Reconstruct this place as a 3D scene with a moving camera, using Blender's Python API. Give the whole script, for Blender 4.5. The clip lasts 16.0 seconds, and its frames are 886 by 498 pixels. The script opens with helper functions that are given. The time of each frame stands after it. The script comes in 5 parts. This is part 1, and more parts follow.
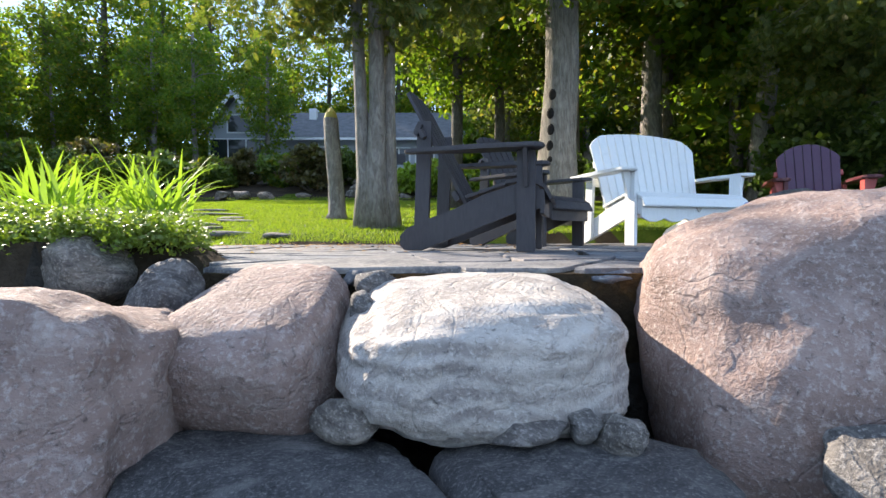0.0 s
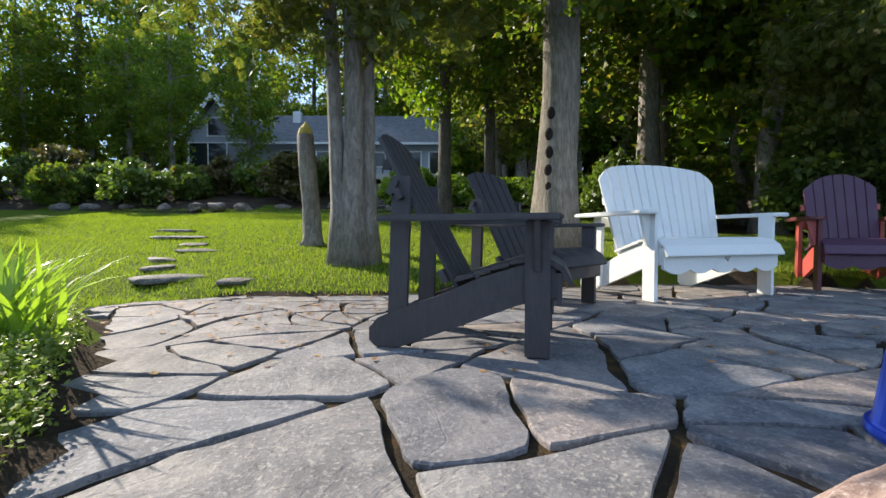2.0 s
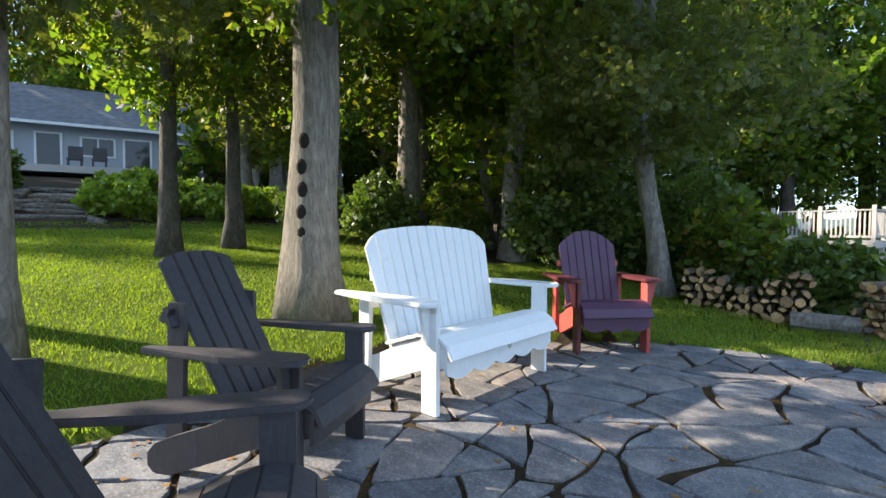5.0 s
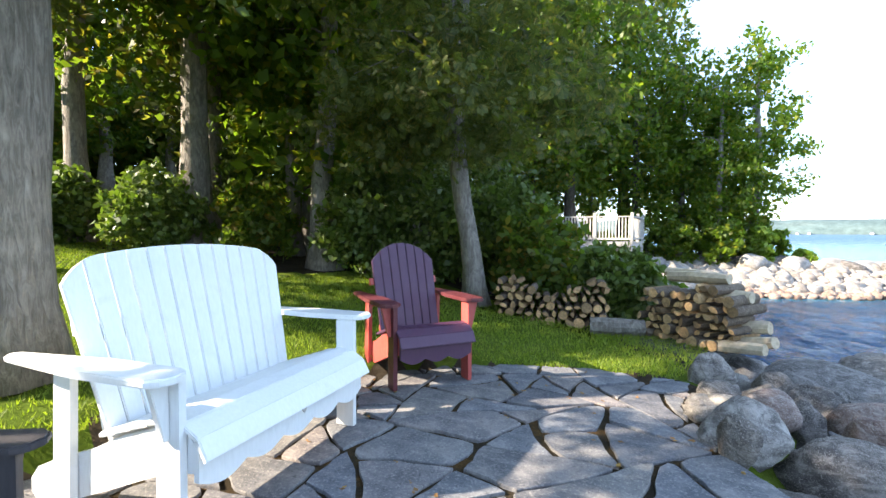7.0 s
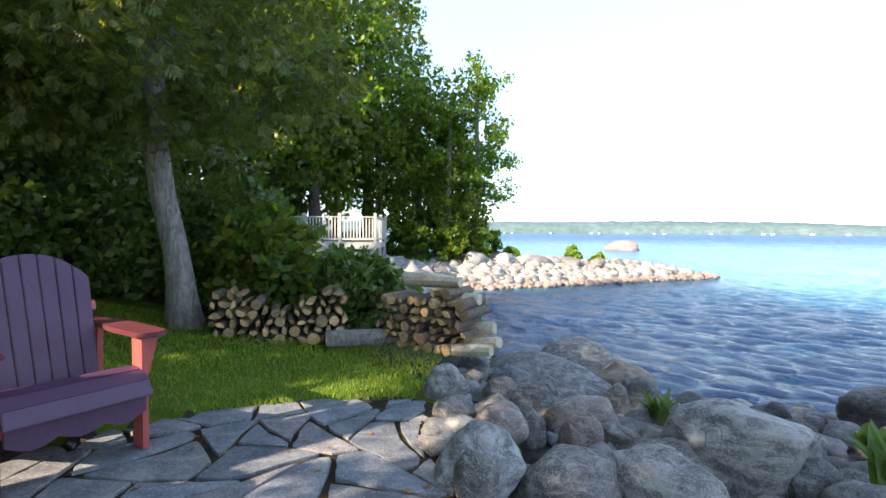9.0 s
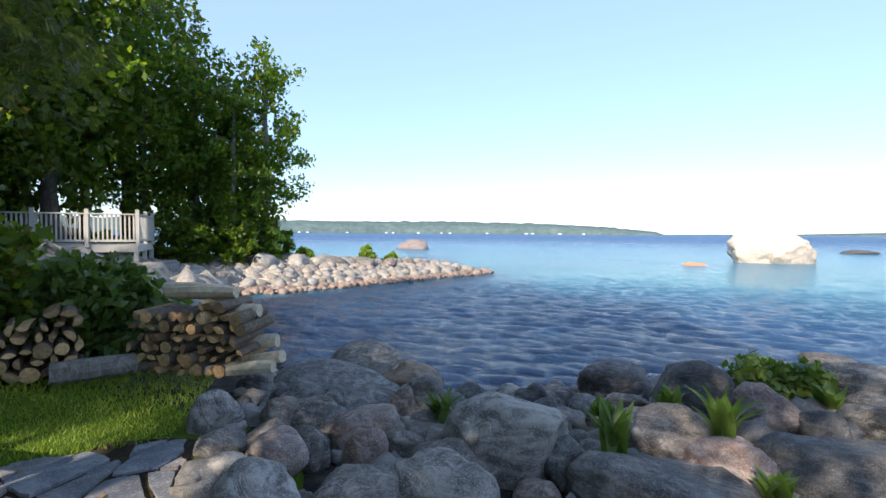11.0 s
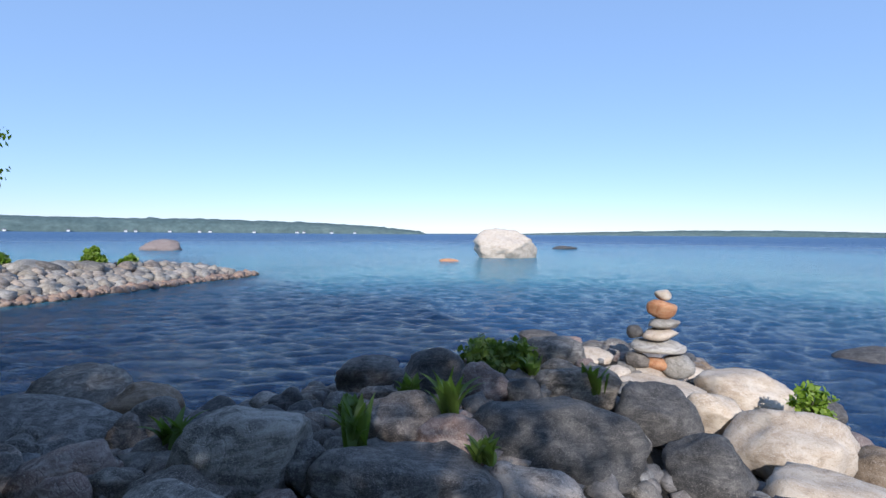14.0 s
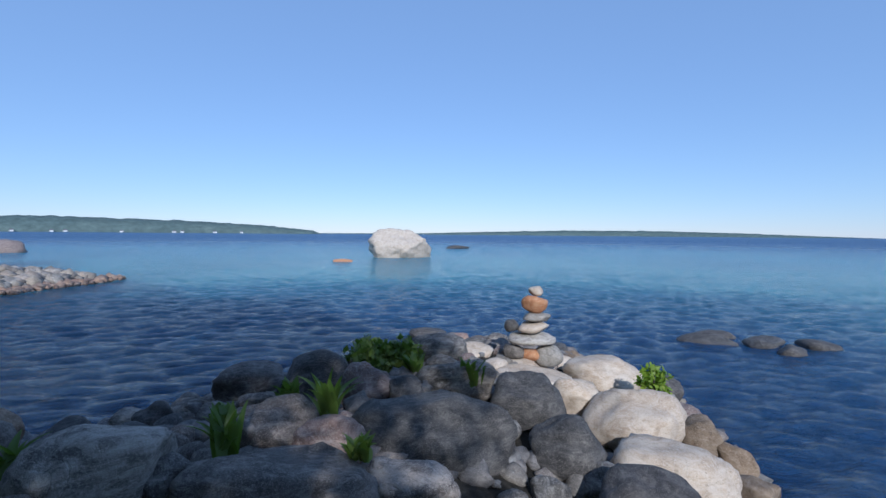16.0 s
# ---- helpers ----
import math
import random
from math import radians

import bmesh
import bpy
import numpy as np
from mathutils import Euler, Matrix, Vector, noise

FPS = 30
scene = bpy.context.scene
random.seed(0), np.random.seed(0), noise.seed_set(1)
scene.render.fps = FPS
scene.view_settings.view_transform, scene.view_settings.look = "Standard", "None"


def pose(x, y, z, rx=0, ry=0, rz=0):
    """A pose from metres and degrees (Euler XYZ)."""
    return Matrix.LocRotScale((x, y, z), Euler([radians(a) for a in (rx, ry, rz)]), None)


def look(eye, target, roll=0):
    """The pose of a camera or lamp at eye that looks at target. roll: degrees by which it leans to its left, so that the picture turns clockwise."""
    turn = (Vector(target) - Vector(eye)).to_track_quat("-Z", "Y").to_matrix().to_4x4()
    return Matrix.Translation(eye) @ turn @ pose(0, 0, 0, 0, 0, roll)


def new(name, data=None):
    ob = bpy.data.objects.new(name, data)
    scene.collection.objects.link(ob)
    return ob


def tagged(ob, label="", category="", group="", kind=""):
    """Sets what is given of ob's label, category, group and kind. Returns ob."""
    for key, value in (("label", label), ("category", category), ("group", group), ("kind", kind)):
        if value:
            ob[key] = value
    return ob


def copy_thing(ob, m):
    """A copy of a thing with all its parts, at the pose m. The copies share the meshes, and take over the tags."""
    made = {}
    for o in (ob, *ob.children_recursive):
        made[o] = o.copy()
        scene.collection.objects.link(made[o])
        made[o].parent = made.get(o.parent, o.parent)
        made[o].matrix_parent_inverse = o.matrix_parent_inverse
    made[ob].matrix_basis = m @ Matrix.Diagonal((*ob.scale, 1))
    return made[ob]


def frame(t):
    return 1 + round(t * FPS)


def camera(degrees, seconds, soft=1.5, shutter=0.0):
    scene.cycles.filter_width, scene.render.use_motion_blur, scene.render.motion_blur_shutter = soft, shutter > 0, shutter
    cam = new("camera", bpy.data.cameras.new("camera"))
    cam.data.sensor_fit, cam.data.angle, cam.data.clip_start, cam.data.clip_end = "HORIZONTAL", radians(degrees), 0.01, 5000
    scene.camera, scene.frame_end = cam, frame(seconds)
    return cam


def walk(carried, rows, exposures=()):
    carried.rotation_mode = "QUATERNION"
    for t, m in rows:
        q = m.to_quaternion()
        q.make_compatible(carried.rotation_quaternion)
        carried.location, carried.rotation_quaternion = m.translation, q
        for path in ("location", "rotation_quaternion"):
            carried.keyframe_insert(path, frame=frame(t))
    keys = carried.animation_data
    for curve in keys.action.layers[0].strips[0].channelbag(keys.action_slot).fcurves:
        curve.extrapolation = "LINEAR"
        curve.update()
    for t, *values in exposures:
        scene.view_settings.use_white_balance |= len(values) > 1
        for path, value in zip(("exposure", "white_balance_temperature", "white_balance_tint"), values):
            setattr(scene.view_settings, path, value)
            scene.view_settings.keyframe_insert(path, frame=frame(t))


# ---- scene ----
cam = camera(85.1, 16.0)
METRES, EYE, TILT, LEAN, TURN = 4.4, 0.1, -1.7, 0.0, 0.0
ROWS = [
    (0.0, 0.0, 0.0, 0.0, 0.0, 0.0, -0.0),
    (0.5, 0.0067, 0.0276, 0.0317, -0.34, -0.09, 0.06),
    (1.0, 0.0114, 0.0656, 0.0517, -0.64, -0.11, -0.0),
    (1.5, 0.0096, 0.1061, 0.0755, -0.78, -0.04, 0.05),
    (2.0, 0.005, 0.1552, 0.0949, -1.43, 0.06, 0.06),
    (2.5, 0.0047, 0.1918, 0.1195, -3.76, -0.03, 0.14),
    (3.0, 0.0079, 0.228, 0.1332, -7.54, -0.11, 0.23),
    (3.5, 0.0035, 0.281, 0.1562, -11.93, -0.09, 0.39),
    (4.0, 0.0162, 0.3206, 0.1831, -16.96, -0.21, 0.42),
    (4.5, 0.0502, 0.3631, 0.2042, -22.61, -0.31, 0.57),
    (5.0, 0.0787, 0.3935, 0.231, -29.24, -0.46, 0.7),
    (7.5, 0.2489, 0.5455, 0.2639, -57.23, -1.02, 1.19),
    (8.0, 0.2951, 0.5613, 0.2665, -65.09, -1.21, 1.28),
    (8.5, 0.3407, 0.5628, 0.2667, -72.94, -1.49, 1.32),
    (9.0, 0.3801, 0.5521, 0.2717, -79.73, -1.63, 1.36),
    (9.5, 0.4008, 0.5462, 0.2753, -85.99, -1.78, 1.36),
    (10.0, 0.4162, 0.5425, 0.2774, -92.23, -1.95, 1.33),
    (12.5, 0.4254, 0.5036, 0.2846, -117.46, -2.66, 1.09),
    (13.0, 0.4189, 0.4969, 0.2846, -121.51, -2.74, 1.01),
    (13.5, 0.4126, 0.4914, 0.284, -125.79, -2.8, 0.94),
    (14.0, 0.4024, 0.49, 0.2852, -130.12, -2.89, 0.84),
    (14.5, 0.3928, 0.4886, 0.2873, -133.9, -3.01, 0.76),
    (15.0, 0.3846, 0.4877, 0.2879, -136.96, -2.99, 0.65),
    (15.5, 0.3759, 0.4855, 0.2871, -139.68, -3.04, 0.6),
    (16.0, 0.3666, 0.4837, 0.2884, -142.4, -3.08, 0.54),
]
WALK = [(t, pose(0, 0, EYE, TILT, LEAN, TURN) @ pose(METRES * x, METRES * y, METRES * z, 90 + pitch, roll, yaw)) for t, x, y, z, yaw, pitch, roll in ROWS]
walk(cam, WALK, [(0.0, 1.3, 7000, 14), (1.2, 1.0, 7000, 14), (2.0, 0.9, 7000, 13), (3.0, 0.7, 7000, 13), (5.0, 1.35, 7100, 13), (7.5, 1.95, 7200, 13), (9.0, 1.6, 7100, 12), (10.0, 1.2, 7000, 12), (12.3, 0.35, 6200, 13), (14.5, 0.0, 5750, 13), (16.0, -0.3, 5450, 12)])

# ---- light ----
SUN_AZ, SUN_EL = -47.0, 30.0          # degrees from +y towards +x; degrees above the horizon
world = bpy.data.worlds.new("sky")
scene.world = world
world.use_nodes = True
wn = world.node_tree.nodes
sky = wn.new("ShaderNodeTexSky")
sky.sky_type, sky.sun_disc = "NISHITA", False
sky.sun_elevation, sky.sun_rotation = radians(SUN_EL), radians(SUN_AZ)
sky.air_density, sky.dust_density, sky.ozone_density = 1.0, 0.0, 3.0
haze = wn.new("ShaderNodeMix")          # thin summer haze over the whole sky
haze.data_type, haze.inputs[0].default_value, haze.inputs[7].default_value = "RGBA", 0.54, (2.5, 3.75, 5.9, 1)
world.node_tree.links.new(sky.outputs[0], haze.inputs[6])
world.node_tree.links.new(haze.outputs[2], wn["Background"].inputs[0])
wn["Background"].inputs[1].default_value = 0.15
sun = new("sun", bpy.data.lights.new("sun", "SUN"))
sun.data.energy, sun.data.angle, sun.data.color = 5.0, radians(0.6), (1.0, 0.93, 0.82)
sun_from = Vector((math.sin(radians(SUN_AZ)) * math.cos(radians(SUN_EL)), math.cos(radians(SUN_AZ)) * math.cos(radians(SUN_EL)), math.sin(radians(SUN_EL))))
sun.matrix_world = look(sun_from * 60, (0, 0, 0))

# ---- materials ----
def nodes_of(name):
    m = bpy.data.materials.new(name)
    m.use_nodes = True
    t = m.node_tree
    return m, t, t.nodes["Principled BSDF"]


def add(t, kind, **sets):
    n = t.nodes.new(kind)
    for k, v in sets.items():
        if k in n.inputs:
            n.inputs[k].default_value = v
    return n


def ramp(t, fac, stops):
    r = t.nodes.new("ShaderNodeValToRGB")
    while len(r.color_ramp.elements) < len(stops):
        r.color_ramp.elements.new(0.5)
    for e, (p, c) in zip(r.color_ramp.elements, stops):
        e.position, e.color = p, (*c, 1)
    t.links.new(fac, r.inputs[0])
    return r.outputs[0]


def mix(t, fac, a, b, mode="MIX"):
    n = t.nodes.new("ShaderNodeMix")
    n.data_type, n.blend_type = "RGBA", mode
    for sock, v in ((n.inputs[0], fac), (n.inputs[6], a), (n.inputs[7], b)):
        if isinstance(v, (int, float)):
            sock.default_value = v
        elif isinstance(v, tuple):
            sock.default_value = (*v, 1)
        else:
            t.links.new(v, sock)
    return n.outputs[2]


def noise_tex(t, scale, detail=6.0, rough=0.6, coord="Object", stretch=(1, 1, 1), distort=0.0, turn=0.0):
    c = t.nodes.new("ShaderNodeTexCoord") if coord == "Object" else t.nodes.new("ShaderNodeNewGeometry")
    mp = t.nodes.new("ShaderNodeMapping")
    mp.inputs["Scale"].default_value = stretch
    if turn:
        mp.vector_type, mp.inputs["Rotation"].default_value, mp.inputs["Scale"].default_value = "TEXTURE", (0, 0, radians(turn)), tuple(1 / s for s in stretch)
    t.links.new(c.outputs["Object" if coord == "Object" else "Position"], mp.inputs[0])
    n = add(t, "ShaderNodeTexNoise", Scale=scale, Detail=detail, Roughness=rough, Distortion=distort)
    t.links.new(mp.outputs[0], n.inputs["Vector"])
    return n.outputs["Fac"]


def bump(t, bsdf, height, strength, distance=0.01):
    b = add(t, "ShaderNodeBump", Strength=strength, Distance=distance)
    t.links.new(height, b.inputs["Height"])
    t.links.new(b.outputs[0], bsdf.inputs["Normal"])
    return b


def rand(t, island=False):
    n = t.nodes.new("ShaderNodeNewGeometry" if island else "ShaderNodeObjectInfo")
    return n.outputs["Random Per Island" if island else "Random"]


def stone(name, tones, light, scale=6.0, bumpy=0.6, band=0.0, random_tint=0.25, island=False, veins=0.22, streaks=0.4):
    """Granite-like stone: patches, fine speckle, lichen marks and, where band is set, layers."""
    m, t, b = nodes_of(name)
    big = noise_tex(t, scale, 5, 0.6, distort=0.4)
    col = ramp(t, big, [(0.3, tones[0]), (0.5, tones[1]), (0.7, tones[2])])
    if band:
        w = add(t, "ShaderNodeTexWave", Scale=band, Distortion=9.0, Detail=6.0)
        w.bands_direction = "Z"
        t.links.new(t.nodes.new("ShaderNodeTexCoord").outputs["Object"], w.inputs[0])
        col = mix(t, ramp(t, w.outputs["Fac"], [(0.3, (0, 0, 0)), (0.9, (0.45, 0.45, 0.45))]), col, light)
    speck = noise_tex(t, scale * 22, 3, 0.7)
    col = mix(t, ramp(t, speck, [(0.52, (0, 0, 0)), (0.68, (0.75, 0.75, 0.75))]), col, light)
    dark = noise_tex(t, scale * 13, 4, 0.7, distort=0.8)
    col = mix(t, ramp(t, dark, [(0.56, (0, 0, 0)), (0.72, (0.8, 0.8, 0.8))]), col, tuple(c * 0.3 for c in tones[0]))
    streak = noise_tex(t, scale * 1.2, 8, 0.72, stretch=(0.7, 0.9, 2.2), distort=1.8)
    col = mix(t, ramp(t, streak, [(0.5, (0, 0, 0)), (0.62, (streaks,) * 3)]), col, light)
    col = mix(t, ramp(t, streak, [(0.33, (streaks * 1.2,) * 3), (0.44, (0, 0, 0))]), col, tuple(c * 0.4 for c in tones[0]))
    pale = noise_tex(t, scale * 1.7, 8, 0.72, distort=1.2)
    col = mix(t, ramp(t, pale, [(0.58, (0, 0, 0)), (0.66, (0.55, 0.55, 0.55))]), col, light)
    if random_tint:
        r = ramp(t, rand(t, island), [(0.0, (0.62, 0.62, 0.66)), (0.35, (0.95, 0.9, 0.84)), (0.7, (0.8, 0.84, 0.9)), (1.0, (1.1, 0.95, 0.86))])
        col = mix(t, min(1.0, random_tint * 4), col, mix(t, 1.0, col, r, "MULTIPLY"))
    t.links.new(col, b.inputs["Base Color"])
    b.inputs["Roughness"].default_value = 0.82
    vein = noise_tex(t, scale * 0.55, 5, 0.55, distort=1.6)
    col = mix(t, ramp(t, vein, [(0.492, (0, 0, 0)), (0.5, (veins,) * 3), (0.508, (0, 0, 0))]), col, tuple(c * 0.35 for c in tones[0]))
    quartz = noise_tex(t, scale * 0.35, 6, 0.6, distort=2.4)
    col = mix(t, ramp(t, quartz, [(0.44, (0, 0, 0)), (0.455, (veins * 0.7,) * 3), (0.475, (0, 0, 0))]), col, light)
    t.links.new(col, b.inputs["Base Color"])
    h = mix(t, 0.5, mix(t, 0.35, big, pale), mix(t, 0.5, speck, dark))
    h = mix(t, ramp(t, vein, [(0.48, (0, 0, 0)), (0.5, (veins,) * 3), (0.52, (0, 0, 0))]), h, (0.0, 0.0, 0.0))
    bump(t, b, h, bumpy, 0.02)
    return m


def leafy(name, low, high, yellow=None, through_light=0.35, rough=0.45):
    """Leaves: colour varies leaf by leaf and tree by tree, and sunlight shines through."""
    m, t, b = nodes_of(name)
    isl = rand(t, True)
    stops = [(0.0, low), (0.75, high)]
    if yellow:
        stops.append((0.97, yellow))
    col = ramp(t, isl, stops)
    big = noise_tex(t, 0.7, 3, 0.6, coord="World")
    col = mix(t, ramp(t, big, [(0.35, (0.0, 0.0, 0.0)), (0.7, (0.6, 0.6, 0.6))]), col, high)
    tr = t.nodes.new("ShaderNodeBsdfTranslucent")
    t.links.new(mix(t, 1.0, col, (1.6, 1.75, 0.7), "MULTIPLY"), tr.inputs[0])
    t.links.new(col, b.inputs["Base Color"])
    b.inputs["Roughness"].default_value = rough
    mx = t.nodes.new("ShaderNodeMixShader")
    mx.inputs[0].default_value = through_light
    t.links.new(b.outputs[0], mx.inputs[1])
    t.links.new(tr.outputs[0], mx.inputs[2])
    t.links.new(mx.outputs[0], t.nodes["Material Output"].inputs[0])
    return m


def bark(name, a, c, stretch=0.3, scale=16.0):
    m, t, b = nodes_of(name)
    f = noise_tex(t, scale, 7, 0.7, stretch=(1, 1, stretch), distort=1.2)
    g = noise_tex(t, 5, 6, 0.65)
    col = ramp(t, f, [(0.3, tuple(x * 0.5 for x in a)), (0.48, a), (0.7, c)])
    col = mix(t, ramp(t, g, [(0.5, (0, 0, 0)), (0.7, (0.5, 0.5, 0.5))]), col, c)
    t.links.new(col, b.inputs["Base Color"])
    b.inputs["Roughness"].default_value = 0.9
    bump(t, b, f, 1.0, 0.03)
    return m


def paint(name, base, worn, rough=0.5, grain=0.25, wear=0.6):
    """Painted wood: faint grain, rubbed and dirty places."""
    m, t, b = nodes_of(name)
    f = noise_tex(t, 14, 5, 0.6, stretch=(6, 6, 1))
    g = noise_tex(t, 5, 6, 0.7, coord="World", distort=0.6)
    col = mix(t, ramp(t, f, [(0.35, (0, 0, 0)), (0.75, (grain, grain, grain))]), base, worn)
    col = mix(t, ramp(t, g, [(0.57, (0, 0, 0)), (0.72, (wear, wear, wear))]), col, worn)
    t.links.new(col, b.inputs["Base Color"])
    t.links.new(ramp(t, g, [(0.3, (rough - 0.12,) * 3), (0.7, (rough + 0.2,) * 3)]), b.inputs["Roughness"])
    bump(t, b, f, 0.25, 0.004)
    return m


def plain(name, base, rough=0.6, metal=0.0, var=0.12, scale=9.0, vary=False):
    m, t, b = nodes_of(name)
    f = noise_tex(t, scale, 5, 0.6)
    col = ramp(t, f, [(0.3, tuple(x * (1 - var) for x in base)), (0.7, tuple(min(1, x * (1 + var)) for x in base))])
    if vary:
        col = mix(t, 1.0, col, ramp(t, rand(t), [(0.0, (0.4, 0.38, 0.38)), (0.5, (0.8, 0.76, 0.72)), (1.0, (1.25, 1.2, 1.1))]), "MULTIPLY")
    t.links.new(col, b.inputs["Base Color"])
    b.inputs["Roughness"].default_value, b.inputs["Metallic"].default_value = rough, metal
    bump(t, b, f, 0.15, 0.005)
    return m


def ground_mat(name, stops, scale, fine, strength=0.8, dist=0.02):
    m, t, b = nodes_of(name)
    f = noise_tex(t, scale, 8, 0.65, coord="World")
    g = noise_tex(t, fine, 5, 0.7, coord="World")
    col = ramp(t, f, stops)
    col = mix(t, 0.5, col, mix(t, 1.0, col, ramp(t, g, [(0.3, (0.35, 0.35, 0.35)), (0.7, (1.4, 1.4, 1.4))]), "MULTIPLY"))
    t.links.new(col, b.inputs["Base Color"])
    b.inputs["Roughness"].default_value, b.inputs["Specular IOR Level"].default_value = 0.95, 0.05
    bump(t, b, g, strength, dist)
    return m


M_PINK = stone("pink_granite", [(0.15, 0.1, 0.083), (0.245, 0.165, 0.138), (0.35, 0.25, 0.21)], (0.46, 0.39, 0.35), 4.0, 0.9, random_tint=0, streaks=0.2)
M_GREY = stone("grey_granite", [(0.06, 0.053, 0.047), (0.12, 0.107, 0.096), (0.235, 0.212, 0.188)], (0.44, 0.405, 0.36), 5.0, 1.0, streaks=0.6)
M_GNEISS = stone("banded_gneiss", [(0.22, 0.2, 0.19), (0.34, 0.31, 0.28), (0.46, 0.42, 0.37)], (0.6, 0.57, 0.52), 4.0, 0.9, band=7.0, random_tint=0.12)
# warm stone, its tones raised to paint in sunlight
M_WARM_SUN = stone("sunlit_warm_granite", [(0.38, 0.29, 0.21), (0.52, 0.42, 0.32), (0.62, 0.54, 0.44)], (0.72, 0.66, 0.58), 5.0, 0.6, random_tint=0.12)
M_STREAK = stone("streaked_granite", [(0.085, 0.076, 0.07), (0.165, 0.15, 0.137), (0.28, 0.255, 0.23)], (0.5, 0.465, 0.42), 4.0, 1.0, band=3.0, random_tint=0.2, streaks=0.65, veins=0.4)
M_ROSE = stone("rosy_granite", [(0.13, 0.085, 0.07), (0.23, 0.16, 0.135), (0.34, 0.26, 0.22)], (0.48, 0.42, 0.37), 5.0, 0.9, random_tint=0.2, streaks=0.6, veins=0.4)
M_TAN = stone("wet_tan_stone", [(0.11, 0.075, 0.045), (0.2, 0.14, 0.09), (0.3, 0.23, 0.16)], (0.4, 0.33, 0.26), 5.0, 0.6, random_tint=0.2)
# dark stone; on the point it also paints in shade
M_DARK = stone("dark_and_shaded_stone", [(0.03, 0.029, 0.03), (0.058, 0.056, 0.057), (0.1, 0.096, 0.094)], (0.24, 0.225, 0.21), 6.0, 0.9, random_tint=0.1)
M_RUST = stone("rusty_stone", [(0.3, 0.12, 0.05), (0.42, 0.18, 0.08), (0.5, 0.27, 0.13)], (0.55, 0.38, 0.25), 7.0, 0.5, random_tint=0)
M_FLAG = stone("flagstone", [(0.085, 0.09, 0.102), (0.165, 0.168, 0.178), (0.29, 0.28, 0.268)], (0.4, 0.385, 0.36), 3.2, 0.6, veins=0.2, streaks=0.3)
M_WET = stone("wet_cobble", [(0.16, 0.1, 0.075), (0.27, 0.18, 0.135), (0.38, 0.28, 0.21)], (0.5, 0.44, 0.38), 3.0, 0.3, island=True)
M_PEBBLE = stone("pebble", [(0.17, 0.145, 0.12), (0.29, 0.26, 0.22), (0.44, 0.4, 0.35)], (0.58, 0.54, 0.49), 3.0, 0.3, island=True)
M_BARK = bark("grey_bark", (0.2, 0.175, 0.15), (0.36, 0.33, 0.29))
M_OAK = bark("ridged_bark", (0.2, 0.175, 0.14), (0.38, 0.34, 0.28), 0.16, 26.0)
M_BARK_DARK = bark("dark_bark", (0.08, 0.068, 0.055), (0.16, 0.14, 0.12))
M_LEAF = leafy("maple_leaves", (0.06, 0.11, 0.014), (0.13, 0.2, 0.026), (0.26, 0.22, 0.03), 0.6)
M_LEAF_OAK = leafy("oak_leaves", (0.05, 0.09, 0.016), (0.12, 0.175, 0.028), (0.24, 0.16, 0.035), 0.6)
M_CEDAR = leafy("cedar_sprays", (0.055, 0.078, 0.025), (0.13, 0.155, 0.045), (0.24, 0.18, 0.06), 0.48, 0.6)
M_SHRUB = leafy("shrub_leaves", (0.045, 0.08, 0.018), (0.11, 0.17, 0.035), (0.2, 0.24, 0.08), 0.35)
M_COVER = leafy("ground_cover_leaves", (0.09, 0.14, 0.025), (0.18, 0.25, 0.05), (0.26, 0.3, 0.09), 0.4)
M_LIME = leafy("lime_leaves", (0.11, 0.18, 0.02), (0.22, 0.32, 0.04), (0.3, 0.34, 0.07), 0.4)
M_ROUGE = leafy("reddish_leaves", (0.05, 0.05, 0.02), (0.11, 0.1, 0.035), (0.17, 0.1, 0.06), 0.3)
M_LILY = leafy("lily_blades", (0.13, 0.22, 0.03), (0.25, 0.36, 0.06), (0.38, 0.42, 0.1), 0.45)
M_LITTER = leafy("leaf_litter", (0.1, 0.05, 0.015), (0.3, 0.14, 0.03), (0.36, 0.24, 0.05), 0.1, 0.7)
M_GRASS = leafy("grass_blades", (0.11, 0.17, 0.016), (0.2, 0.27, 0.03), (0.3, 0.32, 0.07), 0.45, 0.6)
M_LAWN = ground_mat("lawn", [(0.3, (0.06, 0.095, 0.012)), (0.55, (0.09, 0.135, 0.016)), (0.75, (0.13, 0.16, 0.03))], 1.1, 60)
M_COBBLE = stone("shore_cobble", [(0.1, 0.095, 0.09), (0.17, 0.16, 0.15), (0.26, 0.24, 0.22)], (0.4, 0.38, 0.35), 5.0, 0.4, island=True)
M_SOIL = ground_mat("soil", [(0.3, (0.03, 0.024, 0.018)), (0.6, (0.065, 0.05, 0.035)), (0.8, (0.1, 0.075, 0.05))], 2.5, 40)
M_SHORE = ground_mat("shore_gravel", [(0.3, (0.025, 0.023, 0.02)), (0.55, (0.06, 0.055, 0.048)), (0.75, (0.13, 0.12, 0.1))], 4.0, 25, 1.0, 0.05)
M_JOINT = ground_mat("joint_litter", [(0.3, (0.025, 0.021, 0.017)), (0.52, (0.055, 0.042, 0.026)), (0.7, (0.15, 0.08, 0.028)), (0.82, (0.05, 0.075, 0.018))], 5.0, 70)
M_BLACK = paint("charcoal_paint", (0.034, 0.03, 0.034), (0.1, 0.09, 0.09), 0.5, 0.3, 0.35)
M_WHITE = paint("white_paint", (0.78, 0.79, 0.77), (0.55, 0.56, 0.53), 0.5, 0.25, 0.3)
